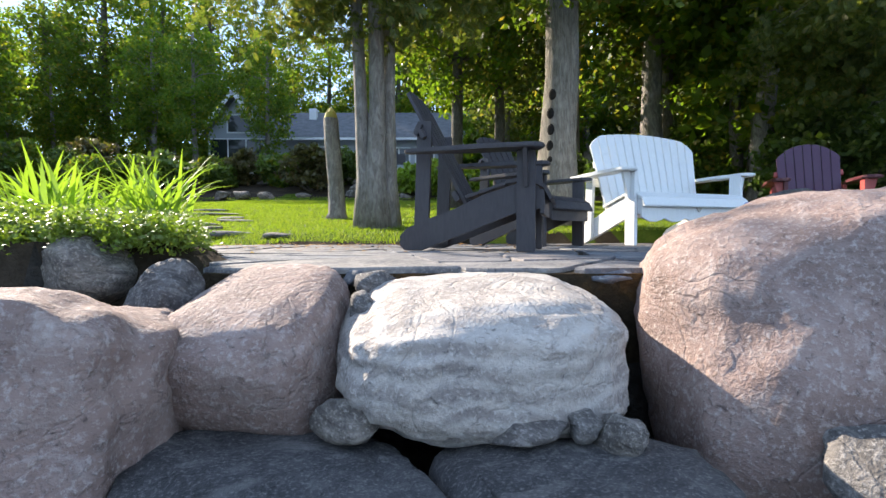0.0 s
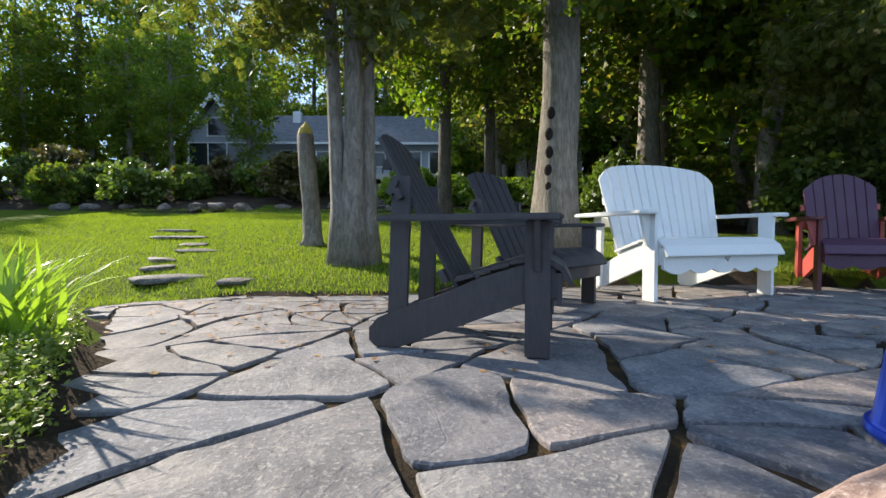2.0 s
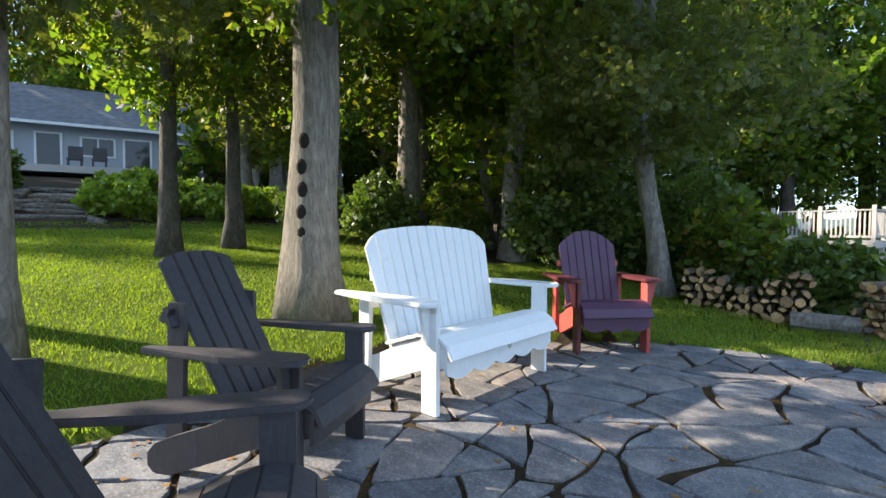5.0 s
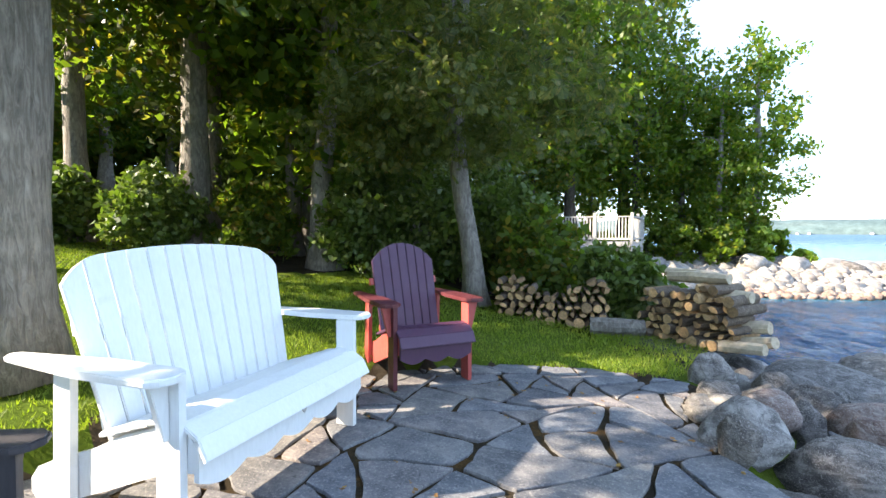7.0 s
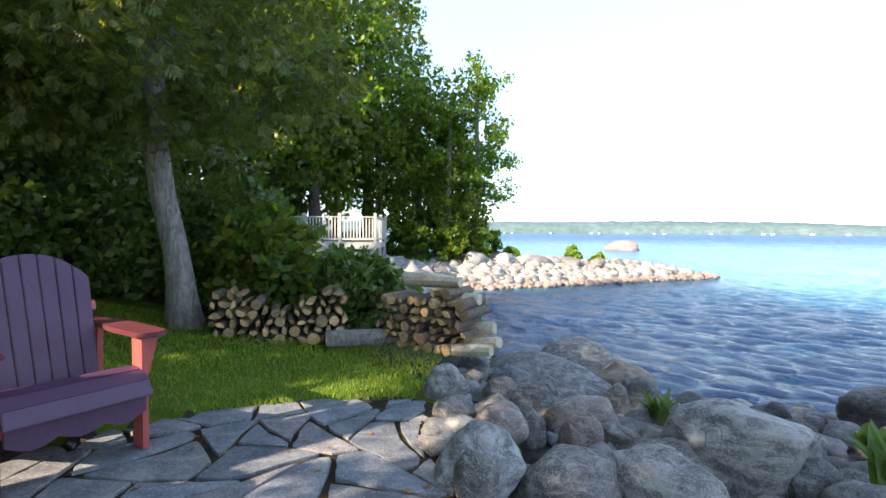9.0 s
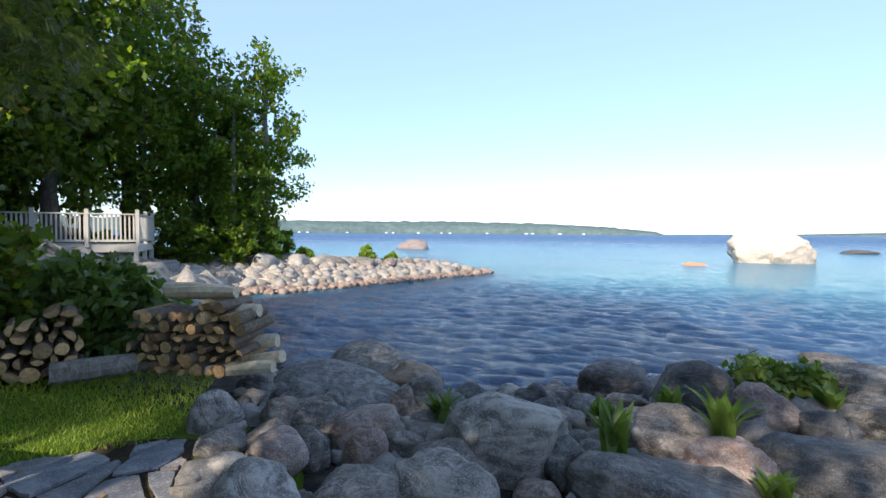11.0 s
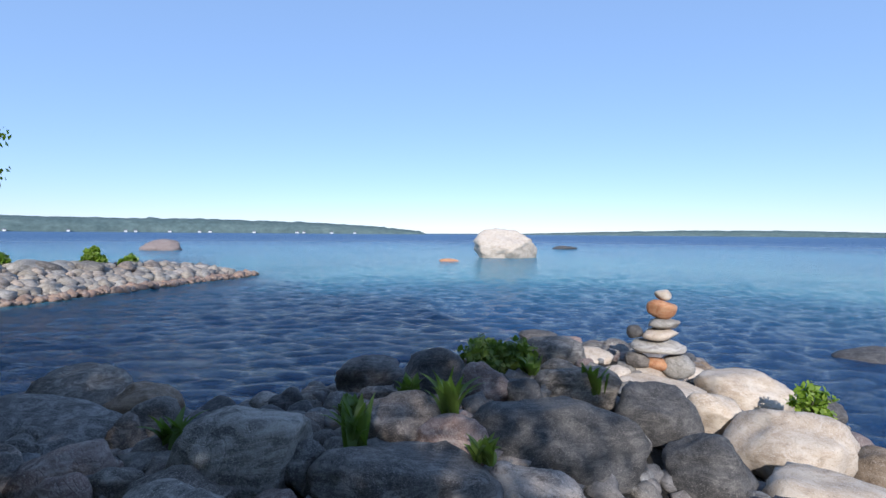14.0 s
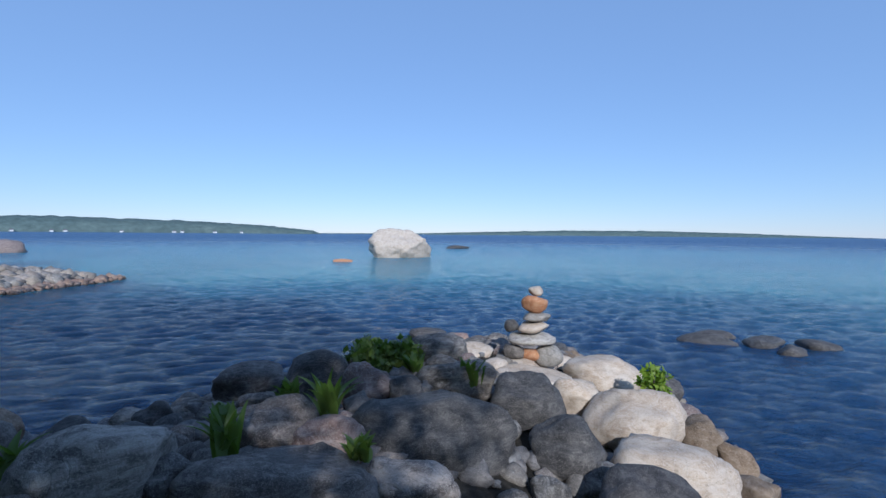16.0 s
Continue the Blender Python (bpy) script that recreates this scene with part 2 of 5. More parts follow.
M_PLUM = paint("plum_paint", (0.072, 0.028, 0.062), (0.12, 0.055, 0.09), 0.45, 0.3, 0.3)
# red chair paint twice: brightened for sun, then maroon darkened for shade
M_RED_SUN = paint("sunlit_red_paint", (0.42, 0.07, 0.06), (0.5, 0.16, 0.12), 0.4, 0.3, 0.3)
M_MAROON_SHADE = paint("shaded_maroon_paint", (0.1, 0.02, 0.025), (0.2, 0.05, 0.05), 0.45, 0.3, 0.3)
M_BLUE = plain("blue_plastic", (0.008, 0.05, 0.4), 0.35, 0.0, 0.08)
M_SIDING = paint("grey_siding", (0.34, 0.37, 0.4), (0.42, 0.44, 0.46), 0.6, 0.2, 0.2)
M_TRIM = plain("white_trim", (0.72, 0.73, 0.72), 0.5, 0, 0.05)
M_ROOF = plain("grey_shingles", (0.12, 0.125, 0.135), 0.85, 0, 0.3, 3.0)
M_DECK = paint("weathered_deck", (0.5, 0.47, 0.42), (0.36, 0.33, 0.29), 0.75, 0.5, 0.5)
M_CUT = plain("cut_wood", (0.44, 0.29, 0.15), 0.85, 0, 0.4, 30.0, vary=True)
M_PALELOG = plain("pale_log", (0.5, 0.41, 0.29), 0.85, 0, 0.3, 14.0)
M_YELLOW = plain("fresh_cut_wood", (0.45, 0.36, 0.08), 0.8, 0, 0.2)
M_LOG = bark("log_bark", (0.15, 0.11, 0.08), (0.27, 0.21, 0.15), 1.0, 20.0)
M_HOLE = plain("hollow", (0.012, 0.009, 0.007), 1.0)
# woods greyed towards blue: distance haze painted into the colour
M_HILL = ground_mat("hazy_wooded_hill", [(0.3, (0.085, 0.125, 0.125)), (0.6, (0.115, 0.16, 0.155)), (0.8, (0.15, 0.19, 0.175))], 0.02, 0.06, 0.2, 1.0)
M_GLASS, _t, _b = nodes_of("window_glass")
_b.inputs["Base Color"].default_value, _b.inputs["Roughness"].default_value = (0.02, 0.025, 0.03, 1), 0.03


def water_mat():
    m, t, b = nodes_of("lake_water")
    geo = t.nodes.new("ShaderNodeNewGeometry")
    far = add(t, "ShaderNodeVectorMath")
    far.operation = "DISTANCE"
    far.inputs[1].default_value = (5, -1, -1)
    t.links.new(geo.outputs["Position"], far.inputs[0])
    patch = noise_tex(t, 0.045, 4, 0.6, coord="World", stretch=(1, 1, 1), distort=0.5)
    sm = add(t, "ShaderNodeMapRange")
    sm.inputs["From Min"].default_value, sm.inputs["From Max"].default_value = 0.0, 220.0
    t.links.new(far.outputs["Value"], sm.inputs[0])
    col = ramp(t, sm.outputs[0], [(0.0, (0.007, 0.026, 0.08)), (0.045, (0.015, 0.065, 0.15)), (0.1, (0.06, 0.22, 0.28)), (0.25, (0.045, 0.19, 0.27)), (0.6, (0.016, 0.075, 0.18))])
    col = mix(t, ramp(t, patch, [(0.42, (0, 0, 0)), (0.65, (0.7, 0.7, 0.7))]), col, mix(t, 1.0, col, (0.55, 0.6, 0.75), "MULTIPLY"))
    t.links.new(ramp(t, sm.outputs[0], [(0.0, (0.1,) * 3), (0.2, (0.18,) * 3), (1.0, (0.36,) * 3)]), b.inputs["Roughness"])
    t.links.new(col, b.inputs["Base Color"])
    b.inputs["Roughness"].default_value, b.inputs["IOR"].default_value, b.inputs["Specular IOR Level"].default_value = 0.08, 1.33, 0.45
    a1 = noise_tex(t, 7.0, 5, 0.68, coord="World", stretch=(0.7, 1.4, 1), distort=0.9, turn=45)
    a2 = noise_tex(t, 2.6, 5, 0.68, coord="World", stretch=(0.5, 1.5, 1), distort=0.7, turn=45)
    b1 = add(t, "ShaderNodeBump", Strength=1.0, Distance=0.08)
    t.links.new(a1, b1.inputs["Height"])
    b2 = add(t, "ShaderNodeBump", Strength=0.7, Distance=0.22)
    t.links.new(a2, b2.inputs["Height"])
    t.links.new(b1.outputs[0], b2.inputs["Normal"])
    a3 = noise_tex(t, 0.09, 4, 0.65, coord="World", stretch=(0.5, 1.4, 1), distort=0.5, turn=45)
    b3 = add(t, "ShaderNodeBump", Strength=0.45, Distance=2.5)
    t.links.new(a3, b3.inputs["Height"])
    t.links.new(b2.outputs[0], b3.inputs["Normal"])
    t.links.new(b3.outputs[0], b.inputs["Normal"])
    return m


M_WATER = water_mat()

# ---- building helpers ----
rng = np.random.default_rng(7)


def link_mesh(name, me, material, parent=None, label="", smooth=False):
    if material and not me.materials:
        me.materials.append(material)
    if smooth:
        me.polygons.foreach_set("use_smooth", np.ones(len(me.polygons), bool))
    ob = new(name, me)
    if parent:
        ob.parent = parent
    if label:
        ob["label"] = label
    return ob


def part(name, bm, material, parent=None, label="", smooth=False):
    me = bpy.data.meshes.new(name)
    bm.normal_update()
    bm.to_mesh(me)
    bm.free()
    return link_mesh(name, me, material, parent, label, smooth)


def mesh_np(name, verts, faces):
    """A mesh from an array of corners and an array of faces with equal numbers of corners."""
    me = bpy.data.meshes.new(name)
    n, k = faces.shape
    me.vertices.add(len(verts))
    me.vertices.foreach_set("co", np.asarray(verts, np.float32).ravel())
    me.loops.add(n * k)
    me.loops.foreach_set("vertex_index", faces.astype(np.int32).ravel())
    me.polygons.add(n)
    me.polygons.foreach_set("loop_start", np.arange(0, n * k, k, dtype=np.int32))
    me.polygons.foreach_set("loop_total", np.full(n, k, np.int32))
    me.update(calc_edges=True)
    return me


def thing(name, m, label, category, group="", kind=""):
    ob = new(name)
    ob.empty_display_size = 0.1
    ob.matrix_world = m
    return tagged(ob, label, category, group, kind)


def slab_bm(outline, thick, m=None, bevel=0.0):
    """A board: the outline (u, v) in the local xy plane, thick along z, placed by the matrix m."""
    bm = bmesh.new()
    low = [bm.verts.new((u, v, -thick / 2)) for u, v in outline]
    top = [bm.verts.new((u, v, thick / 2)) for u, v in outline]
    n = len(outline)
    bm.faces.new(low[::-1])
    bm.faces.new(top)
    for i in range(n):
        bm.faces.new((low[i], low[(i + 1) % n], top[(i + 1) % n], top[i]))
    if bevel:
        edges = [e for e in bm.edges if abs(e.verts[0].co.z - e.verts[1].co.z) < 1e-6]
        bmesh.ops.bevel(bm, geom=edges, offset=bevel, segments=2, affect="EDGES")
    if m:
        bm.transform(m)
    return bm


def box_bm(size, m=None, bevel=0.0):
    x, y, z = (s / 2 for s in size)
    return slab_bm([(-x, -y), (x, -y), (x, y), (-x, y)], size[2], m, bevel)


def tube_bm(points, radii, sides=10, rough=0.0, cap=True, seed=0):
    """A tapered tube along points, a little uneven."""
    bm = bmesh.new()
    rings = []
    pts = [Vector(p) for p in points]
    for i, (p, r) in enumerate(zip(pts, radii)):
        d = (pts[min(i + 1, len(pts) - 1)] - pts[max(i - 1, 0)]).normalized()
        side = d.cross(Vector((0.31, 0.95, 0.05))).normalized()
        up = side.cross(d)
        ring = []
        for k in range(sides):
            a = 2 * math.pi * k / sides
            q = r * (1 + rough * noise.noise(Vector((math.cos(a) * 1.6, math.sin(a) * 1.6, i * 0.45 + seed))))
            ring.append(bm.verts.new(p + side * math.cos(a) * q + up * math.sin(a) * q))
        rings.append(ring)
    for a, b in zip(rings, rings[1:]):
        for k in range(sides):
            bm.faces.new((a[k], a[(k + 1) % sides], b[(k + 1) % sides], b[k]))
    if cap:
        bm.faces.new(rings[0][::-1])
        bm.faces.new(rings[-1])
    return bm


def merge(bms):
    out = bmesh.new()
    for b in bms:
        me = bpy.data.meshes.new("tmp")
        b.to_mesh(me)
        b.free()
        out.from_mesh(me)
        bpy.data.meshes.remove(me)
    return out


def leaves_mesh(name, centres, spread, per, size, droop=0.0, long=1.7, flat=0.0, seed=0):
    """Many small leaves in clumps round the centres."""
    r = np.random.default_rng(seed)
    c = np.repeat(np.asarray(centres, float), per, axis=0)
    n = len(c)
    off = r.normal(size=(n, 3))
    off /= np.linalg.norm(off, axis=1)[:, None] + 1e-9
    off *= (r.random((n, 1)) ** 0.6) * spread
    off[:, 2] *= 0.75
    p = c + off
    along = r.normal(size=(n, 3))
    along[:, 2] = along[:, 2] * (1 - flat) - droop
    along /= np.linalg.norm(along, axis=1)[:, None]
    side = np.cross(along, r.normal(size=(n, 3)) * (1 - flat) + np.array([0, 0, flat * 3]))
    side /= np.linalg.norm(side, axis=1)[:, None] + 1e-9
    s = size * (0.6 + 0.8 * r.random((n, 1)))
    bend = np.cross(along, side) * s * 0.18
    v = np.stack([p - along * s * long / 2, p + side * s / 2 + bend, p + along * s * long / 2, p - side * s / 2 + bend], axis=1).reshape(-1, 3)
    f = np.arange(n * 4).reshape(n, 4)
    return mesh_np(name, v, f)


def sprays_mesh(name, centres, spread, per, size, droop=0.5, seed=0):
    """Flat drooping cedar fronds in clumps round the centres, each a stalk with narrow leaflets on both sides."""
    r = np.random.default_rng(seed)
    c = np.repeat(np.asarray(centres, float), per, axis=0)
    n = len(c)
    off = r.normal(size=(n, 3))
    off *= (r.random((n, 1)) ** 0.6) * spread / (np.linalg.norm(off, axis=1)[:, None] + 1e-9)
    p = c + off
    along = r.normal(size=(n, 3)) * np.array([1, 1, 0.45]) + np.array([0, 0, -droop])
    along /= np.linalg.norm(along, axis=1)[:, None]
    side = np.cross(along, r.normal(size=(n, 3)) * 0.6 + np.array([0, 0, 1.0]))
    side /= np.linalg.norm(side, axis=1)[:, None] + 1e-9
    s = size * (0.6 + 0.8 * r.random((n, 1)))
    quads = []
    for at, turn, ln in ((0.0, 0.0, 1.0), (0.12, 0.75, 0.55), (0.12, -0.75, 0.55), (0.34, 0.65, 0.48), (0.34, -0.65, 0.48), (0.56, 0.55, 0.36), (0.56, -0.55, 0.36)):
        d = along * math.cos(turn) + side * math.sin(turn)
        d[:, 2] -= 0.25 * abs(turn)
        e = side * math.cos(turn) - along * math.sin(turn)
        b = p + along * s * at
        w = s * (0.05 if turn == 0 else 0.075)
        quads.append(np.stack([b, b + d * s * ln * 0.55 + e * w, b + d * s * ln, b + d * s * ln * 0.55 - e * w], axis=1))
    v = np.stack(quads, axis=1).reshape(-1, 3)
    return mesh_np(name, v, np.arange(len(v)).reshape(-1, 4))


def inside(poly, x, y):
    hit = False
    n = len(poly)
    for i in range(n):
        (x1, y1), (x2, y2) = poly[i], poly[(i + 1) % n]
        if (y1 > y) != (y2 > y) and x < (x2 - x1) * (y - y1) / (y2 - y1) + x1:
            hit = not hit
    return hit


def edge_distance(poly, x, y):
    best = 1e9
    n = len(poly)
    for i in range(n):
        (x1, y1), (x2, y2) = poly[i], poly[(i + 1) % n]
        dx, dy = x2 - x1, y2 - y1
        k = max(0.0, min(1.0, ((x - x1) * dx + (y - y1) * dy) / (dx * dx + dy * dy)))
        best = min(best, math.hypot(x - x1 - k * dx, y - y1 - k * dy))
    return best


# ---- the lie of the land ----
WATER = -1.0
PATIO = [(-0.7, 1.4), (-0.82, 1.8), (-1.2, 2.4), (-1.95, 3.6), (-2.4, 4.0), (-1.85, 4.5), (-1.4, 4.7), (-0.5, 4.62), (0.1, 4.8), (1.7, 5.4), (2.3, 5.6), (3.6, 5.35),
         (4.4, 4.8), (4.95, 4.0), (5.1, 3.2), (4.5, 3.05), (3.8, 2.75), (3.4, 2.3), (3.2, 1.5), (2.4, 1.0), (1.5, 1.15), (0.95, 1.42), (0.45, 1.4)]
LAND = [(-90, 2.0), (-8, 1.0), (-1, 0.55), (0.5, 0.35), (1.4, -1.2), (1.9, -2.7), (2.2, -3.6), (3.1, -5.2), (4.2, -6.2), (5.6, -6.7), (7.0, -6.2), (7.7, -5.0), (7.8, -3.3), (8.1, -2.2), (8.0, -1.0), (7.9, 0.0), (8.1, 0.6), (8.9, 1.4), (9.6, 2.4), (12, 4.6), (18, 6.6), (20.4, 7.0),
        (21.5, 3.6), (25.2, -1.7), (27.6, -6.1), (29.5, -4.5), (29, 4), (36, 9), (60, 20), (95, 30), (95, 110), (-90, 110)]
BED = [(-7, 1.15), (-1.15, 1.2), (-0.72, 1.4), (-0.85, 1.8), (-1.22, 2.4), (-2.0, 3.55), (-3.2, 3.9), (-7, 4.2)]


def rise(y):
    return float(np.interp(y, (4.5, 5.2, 7.8, 10.6, 15, 18, 31, 70, 110), (0.0, 0.12, 0.36, 0.68, 1.15, 2.0, 3.85, 6.5, 9)))


def land(x, y):
    d = edge_distance(LAND, x, y) * (1 if inside(LAND, x, y) else -1)
    slope = float(np.interp(x, (0.7, 2.2), (2.4, 0.24)))
    if d < 0:
        return WATER + max(-3.0, d * 0.35)
    top = rise(y)
    if x < -0.6 and y < 4.2 and inside(BED, x, y):
        top = 0.08
    z = min(top, WATER + 0.03 + slope * d)
    if y < 2.6 and x > 1.2 and not inside(PATIO, x, y):
        z = min(z, -0.22)
    if inside(PATIO, x, y):
        z = min(z, -0.07)
    elif y < 1.6 and -1.1 < x < 2.2 and not inside(BED, x, y):
        z = min(z, -0.5)
    return z
# ---- ground and water ----
def spaced(lo, hi, a, b, fine, grow):
    """Grid lines: fine from a to b, wider and wider outside."""
    mid = list(np.arange(a, b, fine))
    out, step, v = [], fine, b
    while v < hi:
        out.append(v)
        step *= grow
        v += step
    low, step, v = [], fine, a
    while v > lo:
        step *= grow
        v -= step
        low.append(v)
    return low[::-1] + mid + out


def build_ground():
    xs, ys = spaced(-95, 100, -4.5, 9.5, 0.2, 1.07), spaced(-14, 115, -6.5, 8.0, 0.2, 1.07)
    verts = []
    for y in ys:
        for x in xs:
            z = land(x, y)
            z += 0.05 * noise.noise(Vector((x * 0.5, y * 0.5, 3))) * min(1, max(0, (y - 5) / 4))
            verts.append((x, y, z))
    nx, faces, mats = len(xs), [], []
    for j in range(len(ys) - 1):
        for i in range(nx - 1):
            faces.append((j * nx + i, j * nx + i + 1, (j + 1) * nx + i + 1, (j + 1) * nx + i))
            x, y = (xs[i] + xs[i + 1]) / 2, (ys[j] + ys[j + 1]) / 2
            z = land(x, y)
            wood = x > 7.2 or (x > 3.5 and y > 9.5 - 0.2 * (x - 3.5)) or y > 15.2 + 0.5 * math.sin(x) or x < -16
            if x > 8 and y < 16 or (z < rise(y) - 0.12 and y < 4.5 or y < 1.6) and not inside(BED, x, y):
                mats.append(2)
            elif wood or inside(BED, x, y) or inside(PATIO, x, y):
                mats.append(1)
            else:
                mats.append(0)
    me = mesh_np("ground", np.array(verts), np.array(faces))
    for m in (M_LAWN, M_SOIL, M_SHORE):
        me.materials.append(m)
    me.polygons.foreach_set("material_index", np.array(mats, np.int32))
    ob = link_mesh("ground", me, None, smooth=True)
    return tagged(ob, "mown lawn, garden soil and gravelly shore sloping to the lake", "ground", kind="structure")


build_ground()


def build_water():
    radii, step, r = [0.0], 0.12, 0.4
    while r < 4600:
        radii.append(r)
        step = 0.12 if r < 15 else step * 1.075
        r += step
    seg = 560
    rr, aa = np.meshgrid(np.array(radii[1:]), np.arange(seg) * 2 * np.pi / seg, indexing="ij")
    x, y = 6.0 + rr * np.cos(aa), -4.0 + rr * np.sin(aa)
    z = np.zeros_like(x)
    r8 = np.random.default_rng(11)
    for k in range(26):
        ang = radians(-48) + r8.normal() * 0.6
        wl = 0.34 * 1.09 ** k if k < 13 else 0.4 * 1.07 ** (k - 13)
        z += 0.0085 * wl ** 0.7 * np.sin((x * math.cos(ang) + y * math.sin(ang)) * 2 * np.pi / wl + r8.random() * 6.28) * (0.6 + 0.4 * np.sin(x * 0.31 + k) * np.sin(y * 0.27 + 2 * k))
    z *= np.clip((75 - rr) / 60, 0, 1)
    v = np.concatenate([[[6.0, -4.0, WATER]], np.stack([x, y, WATER + z], -1).reshape(-1, 3)])
    n = len(radii) - 1
    i, j = np.meshgrid(np.arange(n - 1), np.arange(seg), indexing="ij")
    a, b = 1 + i * seg + j, 1 + i * seg + (j + 1) % seg
    f = np.stack([a, a + seg, b + seg, b], -1).reshape(-1, 4)
    me = mesh_np("lake", v, f)
    ob = link_mesh("lake_water", me, M_WATER, smooth=True)
    return tagged(ob, "rippled blue and turquoise lake water reaching the horizon", "water", kind="structure")


build_water()


def far_hill(name, pts, depth, label):
    """A long low wooded ridge on the far shore; pts: bearing (degrees, as the camera's yaw), distance, height."""
    vs, fs = [], []
    dense = []
    for (a0, d0, h0), (a1, d1, h1) in zip(pts, pts[1:]):
        for k in range(24):
            s = k / 24
            dense.append((a0 + (a1 - a0) * s, d0 + (d1 - d0) * s, h0 + (h1 - h0) * s))
    dense.append(pts[-1])
    for i, (a, d, h) in enumerate(dense):
        dx, dy = -math.sin(radians(a)), math.cos(radians(a))
        w = 1 + 0.1 * noise.noise(Vector((i * 0.35, 1, 2))) + 0.06 * noise.noise(Vector((i * 1.7, 5, 2)))
        for off, hh in ((0, -2), (4, 0.32 * h * w), (depth * 0.4, 0.8 * h * w), (depth, h * w), (depth * 2, -2)):
            vs.append((dx * (d + off), dy * (d + off), WATER + hh))
    for i in range(len(dense) - 1):
        for k in range(4):
            fs.append((i * 5 + k, i * 5 + k + 1, i * 5 + 6 + k, i * 5 + 5 + k))
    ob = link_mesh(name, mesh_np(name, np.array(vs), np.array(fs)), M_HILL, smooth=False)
    return tagged(ob, label, "hill", kind="structure")


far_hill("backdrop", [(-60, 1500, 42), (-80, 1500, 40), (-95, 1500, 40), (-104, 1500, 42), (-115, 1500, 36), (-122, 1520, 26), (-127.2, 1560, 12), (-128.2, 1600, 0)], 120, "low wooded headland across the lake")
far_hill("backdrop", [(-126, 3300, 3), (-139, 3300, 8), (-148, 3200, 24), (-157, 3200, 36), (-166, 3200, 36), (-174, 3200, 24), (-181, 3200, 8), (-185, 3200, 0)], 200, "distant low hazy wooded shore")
for k in range(16):
    a = radians(-84 - 2.35 * k - 1.2 * math.sin(k * 2.7))
    house = thing("cottage", pose(-math.sin(a) * 1494, math.cos(a) * 1494, WATER + 0.5), "tiny white cottage on the far shore", "house", "cottages across the lake")
    w = 7 + 5 * ((k * 7) % 5) / 4
    part("wall", box_bm((w, 6, 4), pose(0, 0, 2)), M_TRIM, house)
    part("roof", slab_bm([(-w / 2 - 0.5, 0), (w / 2 + 0.5, 0), (0, 3)], 6.6, pose(0, 0, 4, 90)), M_ROOF, house)

# ---- patio ----
def clip_poly(poly, nx, ny, c):
    out = []
    for i in range(len(poly)):
        p, q = poly[i], poly[(i + 1) % len(poly)]
        dp, dq = nx * p[0] + ny * p[1] - c, nx * q[0] + ny * q[1] - c
        if dp <= 0:
            out.append(p)
        if dp * dq < 0:
            s = dp / (dp - dq)
            out.append((p[0] + (q[0] - p[0]) * s, p[1] + (q[1] - p[1]) * s))
    return out


